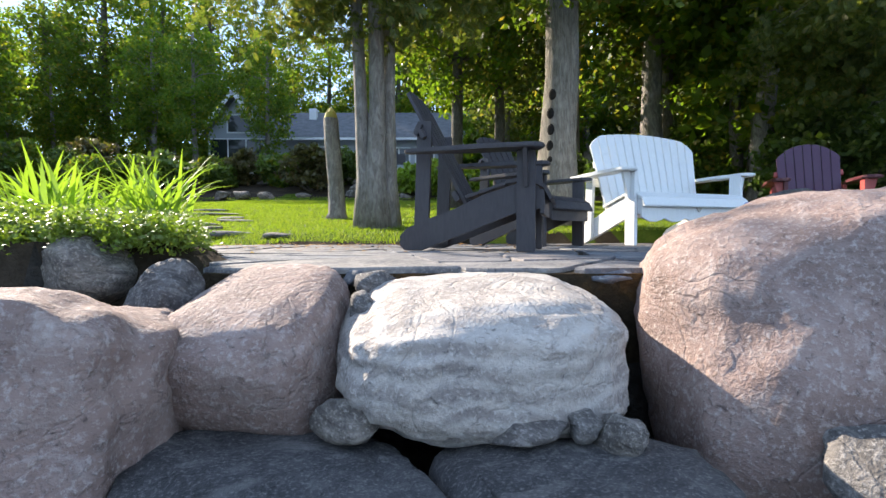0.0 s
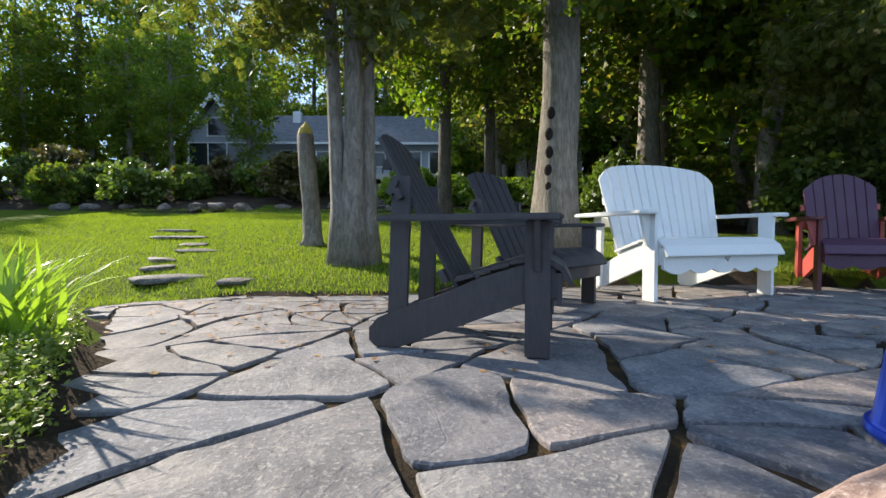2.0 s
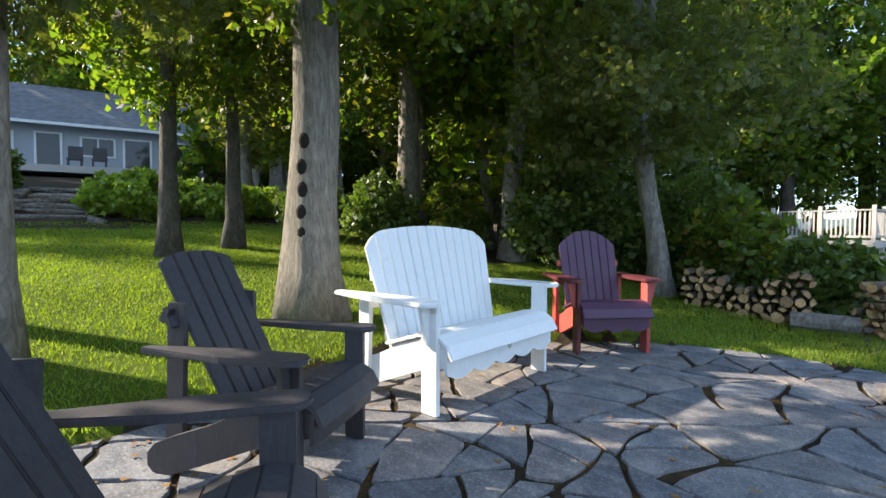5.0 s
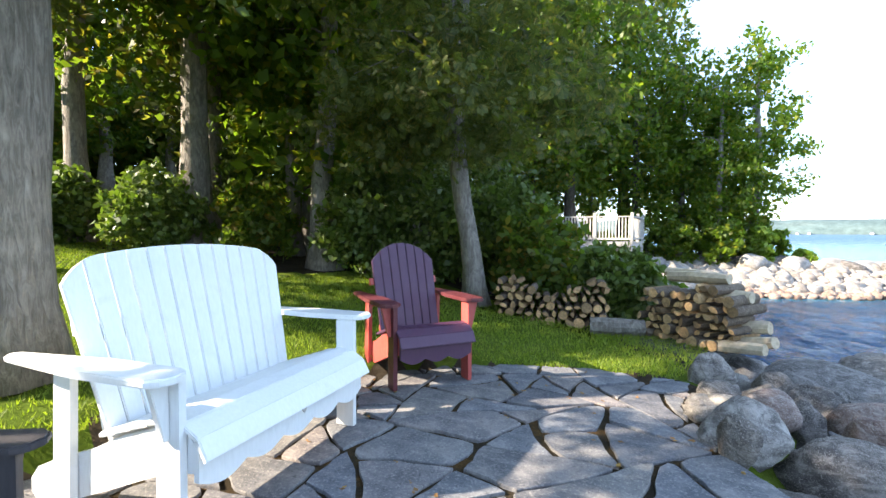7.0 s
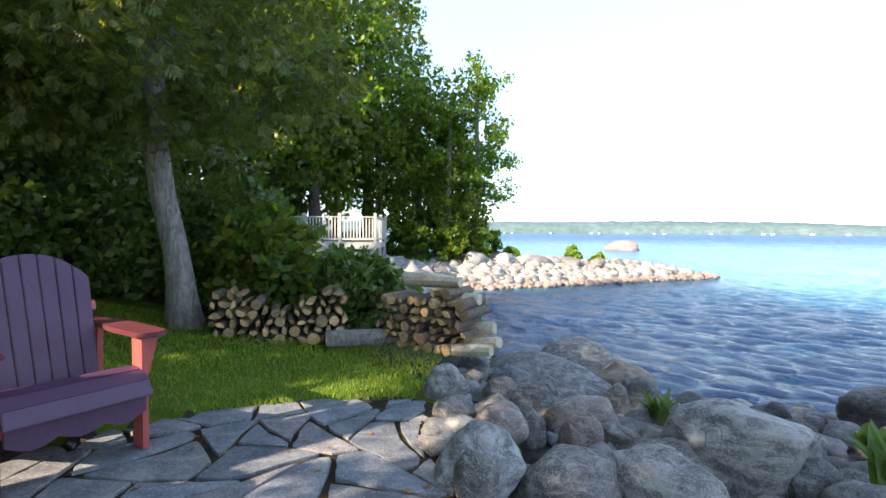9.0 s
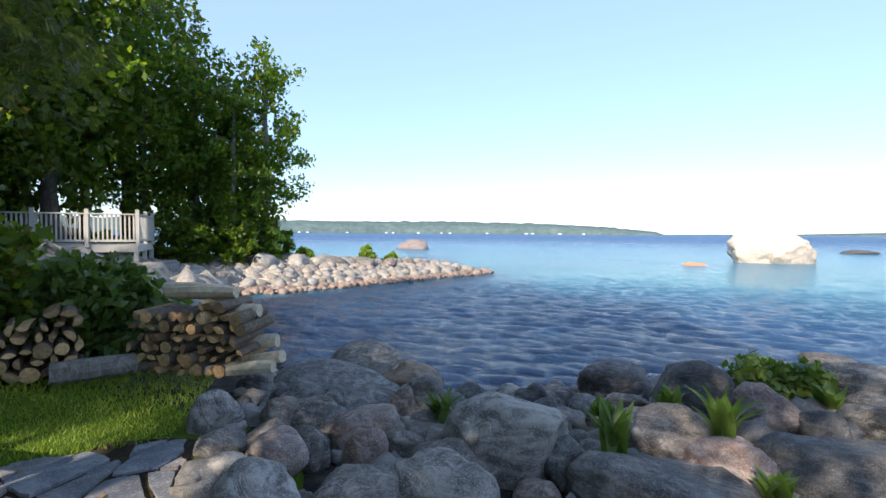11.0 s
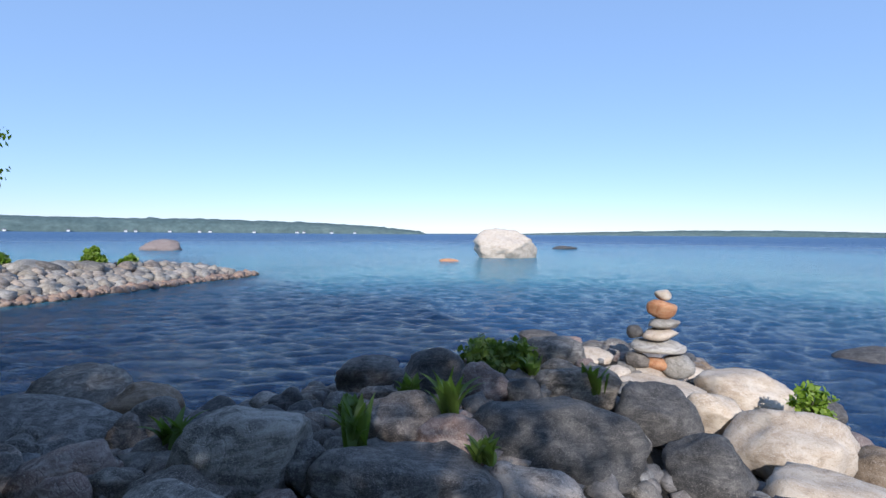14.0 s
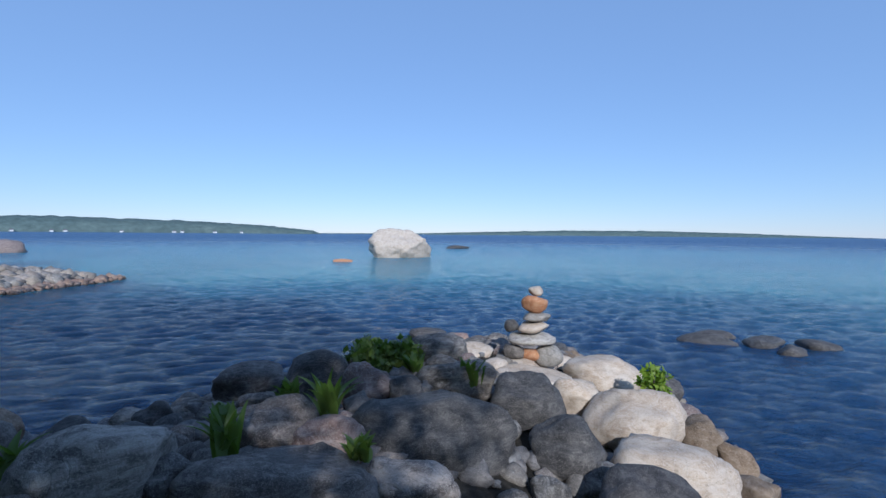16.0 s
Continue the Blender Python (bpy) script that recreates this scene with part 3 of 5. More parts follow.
def build_patio():
    bm = slab_bm(PATIO, 0.45, pose(0, 0, -0.239))
    bmesh.ops.triangulate(bm, faces=[f for f in bm.faces if len(f.verts) > 4])
    base = part("patio", bm, M_JOINT)
    tagged(base, "irregular grey flagstone patio with leaf litter in the joints", "patio", kind="structure")
    r = np.random.default_rng(21)
    # crazy paving: one sheet split again and again by slanting cuts
    cells, todo = [], [[(-3.0, 1.36), (5.7, 1.36), (5.7, 6.0), (-3.0, 6.0)]]
    while todo:
        poly = todo.pop()
        area = 0.5 * sum(p[0] * q[1] - q[0] * p[1] for p, q in zip(poly, poly[1:] + poly[:1]))
        cx, cy = sum(p[0] for p in poly) / len(poly), sum(p[1] for p in poly) / len(poly)
        want = 0.2 + 0.16 * noise.noise(Vector((cx * 0.8, cy * 0.8, 9))) + (0.16 if cy < 2.6 else 0.0)
        if area < want * r.uniform(0.6, 1.5):
            cells.append(poly)
            continue
        (ax, ay), (bx, by) = max(((p, q) for i, p in enumerate(poly) for q in poly[i + 1:]), key=lambda e: (e[0][0] - e[1][0]) ** 2 + (e[0][1] - e[1][1]) ** 2)
        a = math.atan2(by - ay, bx - ax) + r.normal() * 0.38
        f = r.uniform(0.36, 0.64)
        nx, ny = math.cos(a), math.sin(a)
        c = nx * (ax + (bx - ax) * f) + ny * (ay + (by - ay) * f)
        todo += [p for p in (clip_poly(poly, nx, ny, c), clip_poly(poly, -nx, -ny, -c)) if len(p) > 2]
    for poly in cells:
        x, y = sum(p[0] for p in poly) / len(poly), sum(p[1] for p in poly) / len(poly)
        if not inside(PATIO, x, y):
            rim = [(p[0] + (q[0] - p[0]) * k / 8, p[1] + (q[1] - p[1]) * k / 8) for p, q in zip(poly, poly[1:] + poly[:1]) for k in range(8)]
            rim = [p for p in rim if inside(PATIO, *p)]
            if len(rim) < 6:
                continue
            x, y = sum(p[0] for p in rim) / len(rim), sum(p[1] for p in rim) / len(rim)
            if not inside(PATIO, x, y):
                continue
        cell = poly
        for p, q in zip(poly, poly[1:] + poly[:1]):
            d = math.hypot(q[0] - p[0], q[1] - p[1])
            if d < 1e-4:
                continue
            nx, ny = (q[1] - p[1]) / d, -(q[0] - p[0]) / d
            gap = 0.006 + 0.03 * abs(noise.noise(Vector((p[0] + q[0], p[1] + q[1], 1)) * 1.3)) ** 1.4
            cell = clip_poly(cell, nx, ny, nx * p[0] + ny * p[1] - gap)
            if len(cell) < 3:
                break
        if len(cell) < 3:
            continue
        pts = []
        for i in range(len(cell)):
            p, q = cell[i], cell[(i + 1) % len(cell)]
            ln = math.hypot(q[0] - p[0], q[1] - p[1])
            if ln < 0.03:
                continue
            n = max(2, int(ln / 0.06))
            for k in range(n):
                s = k / n
                px, py = p[0] + (q[0] - p[0]) * s, p[1] + (q[1] - p[1]) * s
                if k == 0:
                    px, py = px + (x - px) * 0.05, py + (y - py) * 0.05
                for _ in range(12):
                    if inside(PATIO, px, py):
                        break
                    px, py = px + (x - px) * 0.12, py + (y - py) * 0.12
                j = 0.022 * noise.noise(Vector((px * 5, py * 5, 4))) + 0.014 * noise.noise(Vector((px * 17, py * 17, 8)))
                dn = math.hypot(x - px, y - py) + 1e-6
                px, py = px + (x - px) / dn * (j + 0.004), py + (y - py) / dn * (j + 0.004)
                sway = Vector((px * 1.5, py * 1.5, 2)), Vector((px * 1.5, py * 1.5, 7))
                pts.append((px + 0.12 * noise.noise(sway[0]), py + 0.12 * noise.noise(sway[1])))
        if len(pts) < 5:
            continue
        top = 0.004 + 0.008 * (r.random() - 0.5)
        tx, ty = r.normal() * 0.006, r.normal() * 0.006
        bm = bmesh.new()
        low = [bm.verts.new((px - x, py - y, -0.05)) for px, py in pts]
        mid = [bm.verts.new((px - x, py - y, top - 0.006 + tx * (px - x) + ty * (py - y))) for px, py in pts]
        hi = [bm.verts.new(((px - x) * 0.986, (py - y) * 0.986, top + tx * (px - x) + ty * (py - y))) for px, py in pts]
        n = len(pts)
        for a, b in ((low, mid), (mid, hi)):
            for i in range(n):
                bm.faces.new((a[i], a[(i + 1) % n], b[(i + 1) % n], b[i]))
        bm.faces.new(hi)
        st = part("flagstone", bm, M_FLAG, base)
        st.location = (x, y, 0)


# ---- stones ----
def rock_mesh(seed, levels=3, rough=0.3, blocky=0.0, fine=0.05, cut=0.75):
    bm = bmesh.new()
    bmesh.ops.create_icosphere(bm, subdivisions=levels, radius=1)
    s = Vector((seed * 3.7, seed * 1.3, seed * 2.1))
    r = random.Random(seed)
    cuts = []
    for _ in range(7):
        n = Vector((r.gauss(0, 1), r.gauss(0, 1), r.gauss(0, 1))).normalized()
        cuts.append((n, r.uniform(0.62, 0.92)))
    for v in bm.verts:
        p = v.co.copy()
        if blocky:
            p = Vector([math.copysign(abs(c) ** (1 - blocky), c) for c in p])
        for n, c in cuts:
            d = p.dot(n)
            if d > c:
                p -= n * (d - c) * cut
        k = 1 + rough * noise.noise(v.co * 0.9 + s) + rough * 0.35 * noise.noise(v.co * 2.3 + s) + fine * noise.noise(v.co * 6 + s) + fine * 0.5 * noise.noise(v.co * 14 + s)
        v.co = p * k
    return bm


def rock(x, y, z, w, d, h, turn=0.0, mat=None, seed=1, name="boulder", label="", levels=3, blocky=0.15, rough=0.28, tilt=(0, 0), group="", fine=0.06, cut=0.85):
    bm = rock_mesh(seed, levels, rough, blocky, fine, cut)
    lo = [min(v.co[i] for v in bm.verts) for i in range(3)]
    hi = [max(v.co[i] for v in bm.verts) for i in range(3)]
    for v in bm.verts:
        v.co = Vector([((v.co[i] - lo[i]) / (hi[i] - lo[i]) - 0.5) * s for i, s in enumerate((w, d, h))])
    ob = part(name, bm, mat or M_GREY, smooth=True)
    ob.matrix_world = pose(x, y, z, tilt[0], tilt[1], turn)
    return tagged(ob, label or "rounded grey granite boulder on the shore", "boulder", group)


# the retaining wall and steps at the landing
WALLG = "boulders edging the patio"
rock(-0.86, 0.92, -0.3, 0.66, 0.6, 0.62, 15, M_PINK, 3, label="large rough pinkish-grey granite boulder beside the garden bed", levels=5, group=WALLG, blocky=0.25, fine=0.035)
rock(-0.44, 1.24, -0.19, 0.42, 0.62, 0.35, -4, M_PINK, 6, tilt=(13, 0), cut=0.3, label="squarish pinkish-grey boulder with a flat pale top", levels=5, group=WALLG, blocky=0.5, fine=0.03, rough=0.1)
rock(0.09, 1.24, -0.165, 0.75, 0.68, 0.31, 4, M_GNEISS, 9, cut=0.25, tilt=(9, 0), label="long banded grey gneiss boulder edging the patio", levels=5, group=WALLG, blocky=0.42, fine=0.035, rough=0.14)
rock(1.08, 1.24, -0.3, 1.12, 0.78, 1.06, 8, M_PINK, 12, cut=0.2, label="huge rounded pink granite boulder at the patio edge", levels=5, group=WALLG, blocky=0.22, fine=0.03, rough=0.16)
rock(0.84, 0.84, -0.36, 0.3, 0.3, 0.3, 40, M_GREY, 14, label="rounded grey boulder at the water's edge", levels=4, group=WALLG)
rock(-1.0, 1.35, 0.0, 0.24, 0.24, 0.2, 10, M_GREY, 15, label="smooth rounded grey stone in the garden bed", levels=4, blocky=0, rough=0.15)
rock(-0.72, 1.25, -0.05, 0.16, 0.2, 0.18, 70, M_GREY, 17, label="rough grey stone between boulders", levels=4)
# the front pair gets pale stone to paint sunlight on it
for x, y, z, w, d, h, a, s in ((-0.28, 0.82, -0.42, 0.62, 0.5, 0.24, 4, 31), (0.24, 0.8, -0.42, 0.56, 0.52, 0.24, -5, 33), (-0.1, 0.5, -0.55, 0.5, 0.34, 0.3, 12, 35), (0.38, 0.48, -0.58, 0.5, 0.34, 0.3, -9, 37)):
    rock(x, y, z, w, d, h, a, M_DARK if y > 0.6 else M_WARM_SUN, s, "stone_slab", "dark blue-grey stone step slab" if y > 0.6 else "stone slab by the water, coloured pale for sunlight", 4, 0.5, 0.12, group="stone steps at the landing")
for x, y, z, w, d, h, a, s in ((0.17, 0.95, -0.29, 0.17, 0.14, 0.06, 12, 41), (0.34, 0.92, -0.3, 0.075, 0.1, 0.11, 30, 42), (0.28, 0.95, -0.28, 0.07, 0.1, 0.06, 0, 43), (-0.2, 0.98, -0.28, 0.15, 0.12, 0.09, 0, 44), (-0.19, 1.36, -0.04, 0.12, 0.1, 0.08, 8, 45), (-0.2, 1.22, -0.09, 0.07, 0.12, 0.1, 8, 46)):
    rock(x, y, z, w, d, h, a, M_GREY, s, "chinking_stone", "small grey stone wedged between boulders", 3, 0.2)

# the rocky point; each: place, width, depth, height, turn, stone
POINT_G = "boulders of the rocky point"
POINT_A = [(5.34, 3.09, 0.02, 0.35, 0.28, 0.37, 279, 1), (6.93, 3.05, -0.28, 0.36, 0.28, 0.28, 276, 0), (4.82, 2.95, 0.04, 0.28, 0.22, 0.16, 277, 0), (4.12, 2.72, 0.03, 0.47, 0.4, 0.38, 275, 1), (3.86, 2.7, 0.07, 0.21, 0.17, 0.3, 275, 0), (4.28, 2.26, -0.15, 0.6, 0.5, 0.46, 266, 0), (4.32, 1.77, -0.15, 0.6, 0.5, 0.45, 256, 1), (5.37, 2.69, -0.05, 0.28, 0.22, 0.34, 273, 0), (5.4, 2.45, -0.13, 0.36, 0.29, 0.37, 269, 0), (5.01, 2.48, -0.13, 0.27, 0.21, 0.36, 270, 0), (6.75, 2.27, -0.39, 0.3, 0.24, 0.24, 267, 0), (5.82, 2.77, -0.16, 0.35, 0.28, 0.19, 277, 0)]
POINT_B = [(4.92, 2.7, 0.01, 0.34, 0.27, 0.24, 278, 0), (5.78, 2.49, -0.18, 0.45, 0.36, 0.24, 274, 0), (6.28, 2.33, -0.3, 0.27, 0.21, 0.26, 271, 0), (5.29, 2.1, -0.14, 0.52, 0.41, 0.32, 267, 5), (4.86, 2.13, -0.13, 0.28, 0.22, 0.35, 268, 5), (5.02, 1.87, -0.16, 0.29, 0.23, 0.23, 263, 0), (5.14, 1.66, -0.19, 0.13, 0.1, 0.14, 260, 0), (4.63, 1.63, -0.14, 0.54, 0.42, 0.34, 257, 0), (4.77, 1.24, -0.07, 0.81, 0.64, 0.59, 251, 1), (4.5, 1.0, -0.13, 0.35, 0.28, 0.35, 245, 0), (6.42, 1.46, -0.38, 0.48, 0.38, 0.5, 260, 0), (6.29, 1.65, -0.36, 0.31, 0.24, 0.39, 262, 0)]
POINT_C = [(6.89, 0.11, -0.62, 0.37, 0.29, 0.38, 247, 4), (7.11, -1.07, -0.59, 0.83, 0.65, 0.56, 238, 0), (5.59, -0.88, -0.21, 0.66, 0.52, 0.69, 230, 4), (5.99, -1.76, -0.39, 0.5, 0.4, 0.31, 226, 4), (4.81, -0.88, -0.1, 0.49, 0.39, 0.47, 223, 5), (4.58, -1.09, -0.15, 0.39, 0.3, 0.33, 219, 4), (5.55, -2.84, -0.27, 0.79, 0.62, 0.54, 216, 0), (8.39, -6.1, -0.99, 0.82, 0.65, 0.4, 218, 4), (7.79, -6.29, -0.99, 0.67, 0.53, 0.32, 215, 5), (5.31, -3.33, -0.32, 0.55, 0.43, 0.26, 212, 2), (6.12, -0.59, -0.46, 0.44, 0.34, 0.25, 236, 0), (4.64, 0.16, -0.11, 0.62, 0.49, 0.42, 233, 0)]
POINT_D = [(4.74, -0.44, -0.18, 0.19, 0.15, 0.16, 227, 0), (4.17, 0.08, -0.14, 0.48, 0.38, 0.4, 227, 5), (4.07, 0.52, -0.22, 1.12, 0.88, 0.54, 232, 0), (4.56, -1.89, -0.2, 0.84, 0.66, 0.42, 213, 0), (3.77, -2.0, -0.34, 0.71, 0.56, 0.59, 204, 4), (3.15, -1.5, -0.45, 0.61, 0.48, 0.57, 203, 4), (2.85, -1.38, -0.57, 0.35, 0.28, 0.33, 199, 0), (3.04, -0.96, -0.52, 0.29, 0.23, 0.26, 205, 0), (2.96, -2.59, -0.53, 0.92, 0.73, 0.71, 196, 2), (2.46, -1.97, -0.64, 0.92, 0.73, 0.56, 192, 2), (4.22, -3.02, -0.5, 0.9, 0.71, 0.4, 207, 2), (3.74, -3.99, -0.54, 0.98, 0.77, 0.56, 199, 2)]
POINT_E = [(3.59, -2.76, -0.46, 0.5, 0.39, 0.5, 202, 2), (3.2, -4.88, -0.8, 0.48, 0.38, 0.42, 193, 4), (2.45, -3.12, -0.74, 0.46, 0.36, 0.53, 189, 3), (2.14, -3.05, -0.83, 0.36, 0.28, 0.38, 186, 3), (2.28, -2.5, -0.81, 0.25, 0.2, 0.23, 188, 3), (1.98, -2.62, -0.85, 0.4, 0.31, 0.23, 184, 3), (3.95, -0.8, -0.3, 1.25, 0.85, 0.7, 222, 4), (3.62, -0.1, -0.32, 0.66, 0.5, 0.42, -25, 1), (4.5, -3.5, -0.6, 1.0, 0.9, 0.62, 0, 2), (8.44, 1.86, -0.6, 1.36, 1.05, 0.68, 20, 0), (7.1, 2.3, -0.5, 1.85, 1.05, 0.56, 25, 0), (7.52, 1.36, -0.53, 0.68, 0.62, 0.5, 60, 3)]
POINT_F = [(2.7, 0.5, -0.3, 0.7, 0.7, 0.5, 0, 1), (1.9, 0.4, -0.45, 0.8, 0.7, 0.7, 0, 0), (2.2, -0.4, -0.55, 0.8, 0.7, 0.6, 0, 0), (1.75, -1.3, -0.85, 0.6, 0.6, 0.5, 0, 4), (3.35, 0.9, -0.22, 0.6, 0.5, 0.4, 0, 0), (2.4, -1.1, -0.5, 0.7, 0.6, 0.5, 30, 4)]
# sunlit boulders get beige, shaded ones dark: light put into the colour
LOOK = (M_GREY, M_STREAK, M_WARM_SUN, M_TAN, M_DARK, M_ROSE)
WORDS = ("rounded grey granite boulder on the shore", "pale boulder streaked with light bands", "warm beige boulder on the point with sunlight in its colour", "warm beige boulder at the waterline", "large dark boulder on the point with shade in its colour", "rosy-brown streaked boulder between grey ones")
seed = 50
POINTS = (POINT_A, POINT_B, POINT_C, POINT_D, POINT_E, POINT_F)
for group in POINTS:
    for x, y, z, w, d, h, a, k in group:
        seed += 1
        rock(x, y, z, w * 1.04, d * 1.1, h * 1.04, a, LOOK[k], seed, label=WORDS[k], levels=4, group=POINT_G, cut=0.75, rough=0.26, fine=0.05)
for x, y, w in ((3.42, -9.7, 1.2), (3.44, -10.3, 1.0), (2.44, -10.2, 1.0), (1.5, -10.7, 0.9), (1.9, -9.6, 0.5), (0.2, -9.9, 0.5)):
    seed += 1
    rock(x, y, WATER - 0.05, w, 0.7, 0.42, seed * 40, M_DARK, seed, label="wet dark rock awash in the lake", levels=3, group="rocks awash")
rock(34.6, -33.6, -0.2, 6.4, 4.8, 4.2, 48, M_WARM_SUN, 95, "islet_rock", "large pale boulder standing in the lake", 5, 0.05, 0.3, cut=0.7)
rock(48.5, -62.5, WATER + 0.1, 4.2, 2.4, 0.9, 60, M_DARK, 92, "islet_rock", "flat dark rock in the lake", 3, 0.1, 0.2)
rock(32.5, -24.5, WATER, 1.9, 1.2, 0.45, 60, M_RUST, 93, "islet_rock", "low reddish rock awash in the lake", 3, 0.1, 0.2)
rock(69.8, -9.6, WATER + 0.2, 4.8, 3.5, 2.4, 60, M_ROSE, 94, "islet_rock", "brown rounded rock off the spit", 4, 0.0, 0.25, cut=0.3)


taken = [(p[0], p[1], max(p[3], p[4]) / 2) for g in POINTS for p in g]
r9, added = random.Random(19), 0
for _ in range(4000):
    x, y, w = r9.uniform(1.7, 8.8), r9.uniform(-6.4, 3.2), r9.uniform(0.16, 0.46)
    if added < 170 and inside(LAND, x, y) and not inside(PATIO, x, y) and edge_distance(PATIO, x, y) > w * 0.55 and all(math.hypot(x - a, y - b) > (q + w / 2) * 0.82 for a, b, q in taken):
        taken.append((x, y, w / 2))
        added, seed = added + 1, seed + 1
        # beige stones on the sunny end carry sunlight in their colour
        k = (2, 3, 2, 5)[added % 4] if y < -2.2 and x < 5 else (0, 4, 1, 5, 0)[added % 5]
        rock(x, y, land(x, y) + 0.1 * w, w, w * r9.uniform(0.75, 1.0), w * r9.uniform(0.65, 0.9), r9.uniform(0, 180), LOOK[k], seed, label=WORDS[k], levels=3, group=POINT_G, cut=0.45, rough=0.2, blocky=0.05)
for k, (x, y, w, d) in enumerate(((-0.1, 1.5, 0.2, 0.1), (0.22, 1.53, 0.16, 0.09), (-0.56, 1.5, 0.18, 0.1), (0.48, 1.46, 0.16, 0.14), (-0.26, 1.44, 0.12, 0.12))):
    rock(x, y, -0.03, w, d, 0.07, k * 37, M_FLAG, 60 + k, "chinking_stone", "small flat stone filling the patio edge", 3, 0.4, group="stones filling the patio edge")

# the cairn
def cairn():
    c = thing("cairn", pose(4.5, -3.5, -0.3), "stacked cairn of balanced stones on the sunlit point", "cairn")
    for dx, z, w, d, h, mat, s in ((-0.22, 0.08, 0.3, 0.3, 0.2, M_GREY, 1), (0.22, 0.05, 0.36, 0.32, 0.28, M_PEBBLE, 2), (0.0, 0.05, 0.3, 0.3, 0.16, M_RUST, 3), (0.0, 0.26, 0.62, 0.45, 0.17, M_GNEISS, 4), (-0.26, 0.42, 0.2, 0.2, 0.17, M_DARK, 5), (0.02, 0.41, 0.4, 0.34, 0.15, M_WARM_SUN, 6), (0.06, 0.54, 0.36, 0.3, 0.13, M_PEBBLE, 7), (0.03, 0.71, 0.34, 0.3, 0.24, M_RUST, 8), (0.04, 0.88, 0.19, 0.18, 0.13, M_WARM_SUN, 9)):
        bm = rock_mesh(200 + s, 3, 0.15, 0.15, 0.02)
        lo = [min(v.co[i] for v in bm.verts) for i in range(3)]
        hi = [max(v.co[i] for v in bm.verts) for i in range(3)]
        for v in bm.verts:
            v.co = Vector([((v.co[i] - lo[i]) / (hi[i] - lo[i]) - 0.5) * q for i, q in enumerate((w, d, h))])
        ob = part("stone", bm, mat, c, smooth=True)
        ob.matrix_basis = pose(-0.9 * dx, -0.44 * dx, z, 0, 0, 206)


cairn()


def stones_stuff(name, n, place, size, mat, label, seed, levels=1):
    """Uncountable stones in one mesh."""
    r = np.random.default_rng(seed)
    bm = bmesh.new()
    bmesh.ops.create_icosphere(bm, subdivisions=levels, radius=1)
    base = np.array([v.co[:] for v in bm.verts])
    bm.verts.index_update()
    fc = np.array([[v.index for v in f.verts] for f in bm.faces])
    bm.free()
    vs, fs = [], []
    for k in range(n):
        x, y, z = place(r)
        s = size * (0.5 + r.random() ** 2 * 1.6)
        q = base * (1 + 0.22 * r.normal(size=(len(base), 1))) * s * np.array([1, 0.8 + 0.3 * r.random(), 0.6 + 0.25 * r.random()])
        a = r.random() * 6.28
        q = q @ np.array([[math.cos(a), -math.sin(a), 0], [math.sin(a), math.cos(a), 0], [0, 0, 1]])
        vs.append(q + (x, y, z))
        fs.append(fc + k * len(base))
    ob = link_mesh(name, mesh_np(name, np.concatenate(vs), np.concatenate(fs)), mat, smooth=True)
    return tagged(ob, label, "stones", kind="stuff")


def on_spit(r):
    s = r.random()
    p = [(20.3, 7.2), (21.8, 3.4), (25.4, -1.6), (28.0, -5.6)]
    k = min(2, int(s * 3))
    f = s * 3 - k
    x, y = p[k][0] + (p[k + 1][0] - p[k][0]) * f, p[k][1] + (p[k + 1][1] - p[k][1]) * f
    o = abs(r.normal()) * 1.6 * (1.15 - 0.9 * s)
    x, y = x + 0.87 * o + r.normal() * 0.15, y + 0.5 * o + r.normal() * 0.15
    return x, y, max(land(x, y), WATER) + 0.05 + 0.14 * min(1.5, o)


def on_waterline(r):
    s = r.random()
    p = [(20.0, 6.9), (21.4, 3.2), (25.1, -2.0), (28.3, -6.6)]
    k = min(2, int(s * 3))
    f = s * 3 - k
    x, y = p[k][0] + (p[k + 1][0] - p[k][0]) * f, p[k][1] + (p[k + 1][1] - p[k][1]) * f
    return x + r.normal() * 0.25, y + r.normal() * 0.25, WATER + 0.03 + 0.05 * r.random()


def on_bank(r):
    x, y = r.uniform(15.5, 21.2), r.uniform(6.4, 9.8)
    return x, y, max(WATER, land(x, y)) + 0.1 + 0.1 * max(0, y - 6.5)


def on_point(r):
    for _ in range(50):
        x, y = r.uniform(1.2, 9), r.uniform(-6.6, 3.2)
        if inside(LAND, x, y) and not inside(PATIO, x, y):
            return x, y, land(x, y) + 0.02
    return 5, 0, -0.6


for k in range(22):
    s = (k + 0.5) / 22
    x, y = 22.6 + 4.6 * s + 0.6 * math.sin(k * 4.1), 5.6 - 8.6 * s + 0.8 * math.cos(k * 2.3)
    rock(x + 0.9, y + 0.5, WATER + 0.6 + 0.35 * (1 - s), (1.6 - 0.8 * s) * (0.8 + 0.4 * math.sin(k * 3) ** 2), 1.2 - 0.6 * s, 1.0 - 0.5 * s, k * 47, (M_GREY, M_PEBBLE, M_DARK)[k % 3], 900 + k, label="big weathered boulder on the spit", levels=3, group="boulders of the spit")
stones_stuff("spit_stones", 1300, on_spit, 0.2, M_PEBBLE, "bleached cobbles and rocks piled on a low spit", 1)
stones_stuff("waterline_cobbles", 1100, on_waterline, 0.12, M_WET, "reddish-brown wet cobbles along the waterline of the spit", 5)
stones_stuff("bank_rocks", 420, on_bank, 0.42, M_PEBBLE, "pale riprap rocks on the bank below the deck", 2, 2)
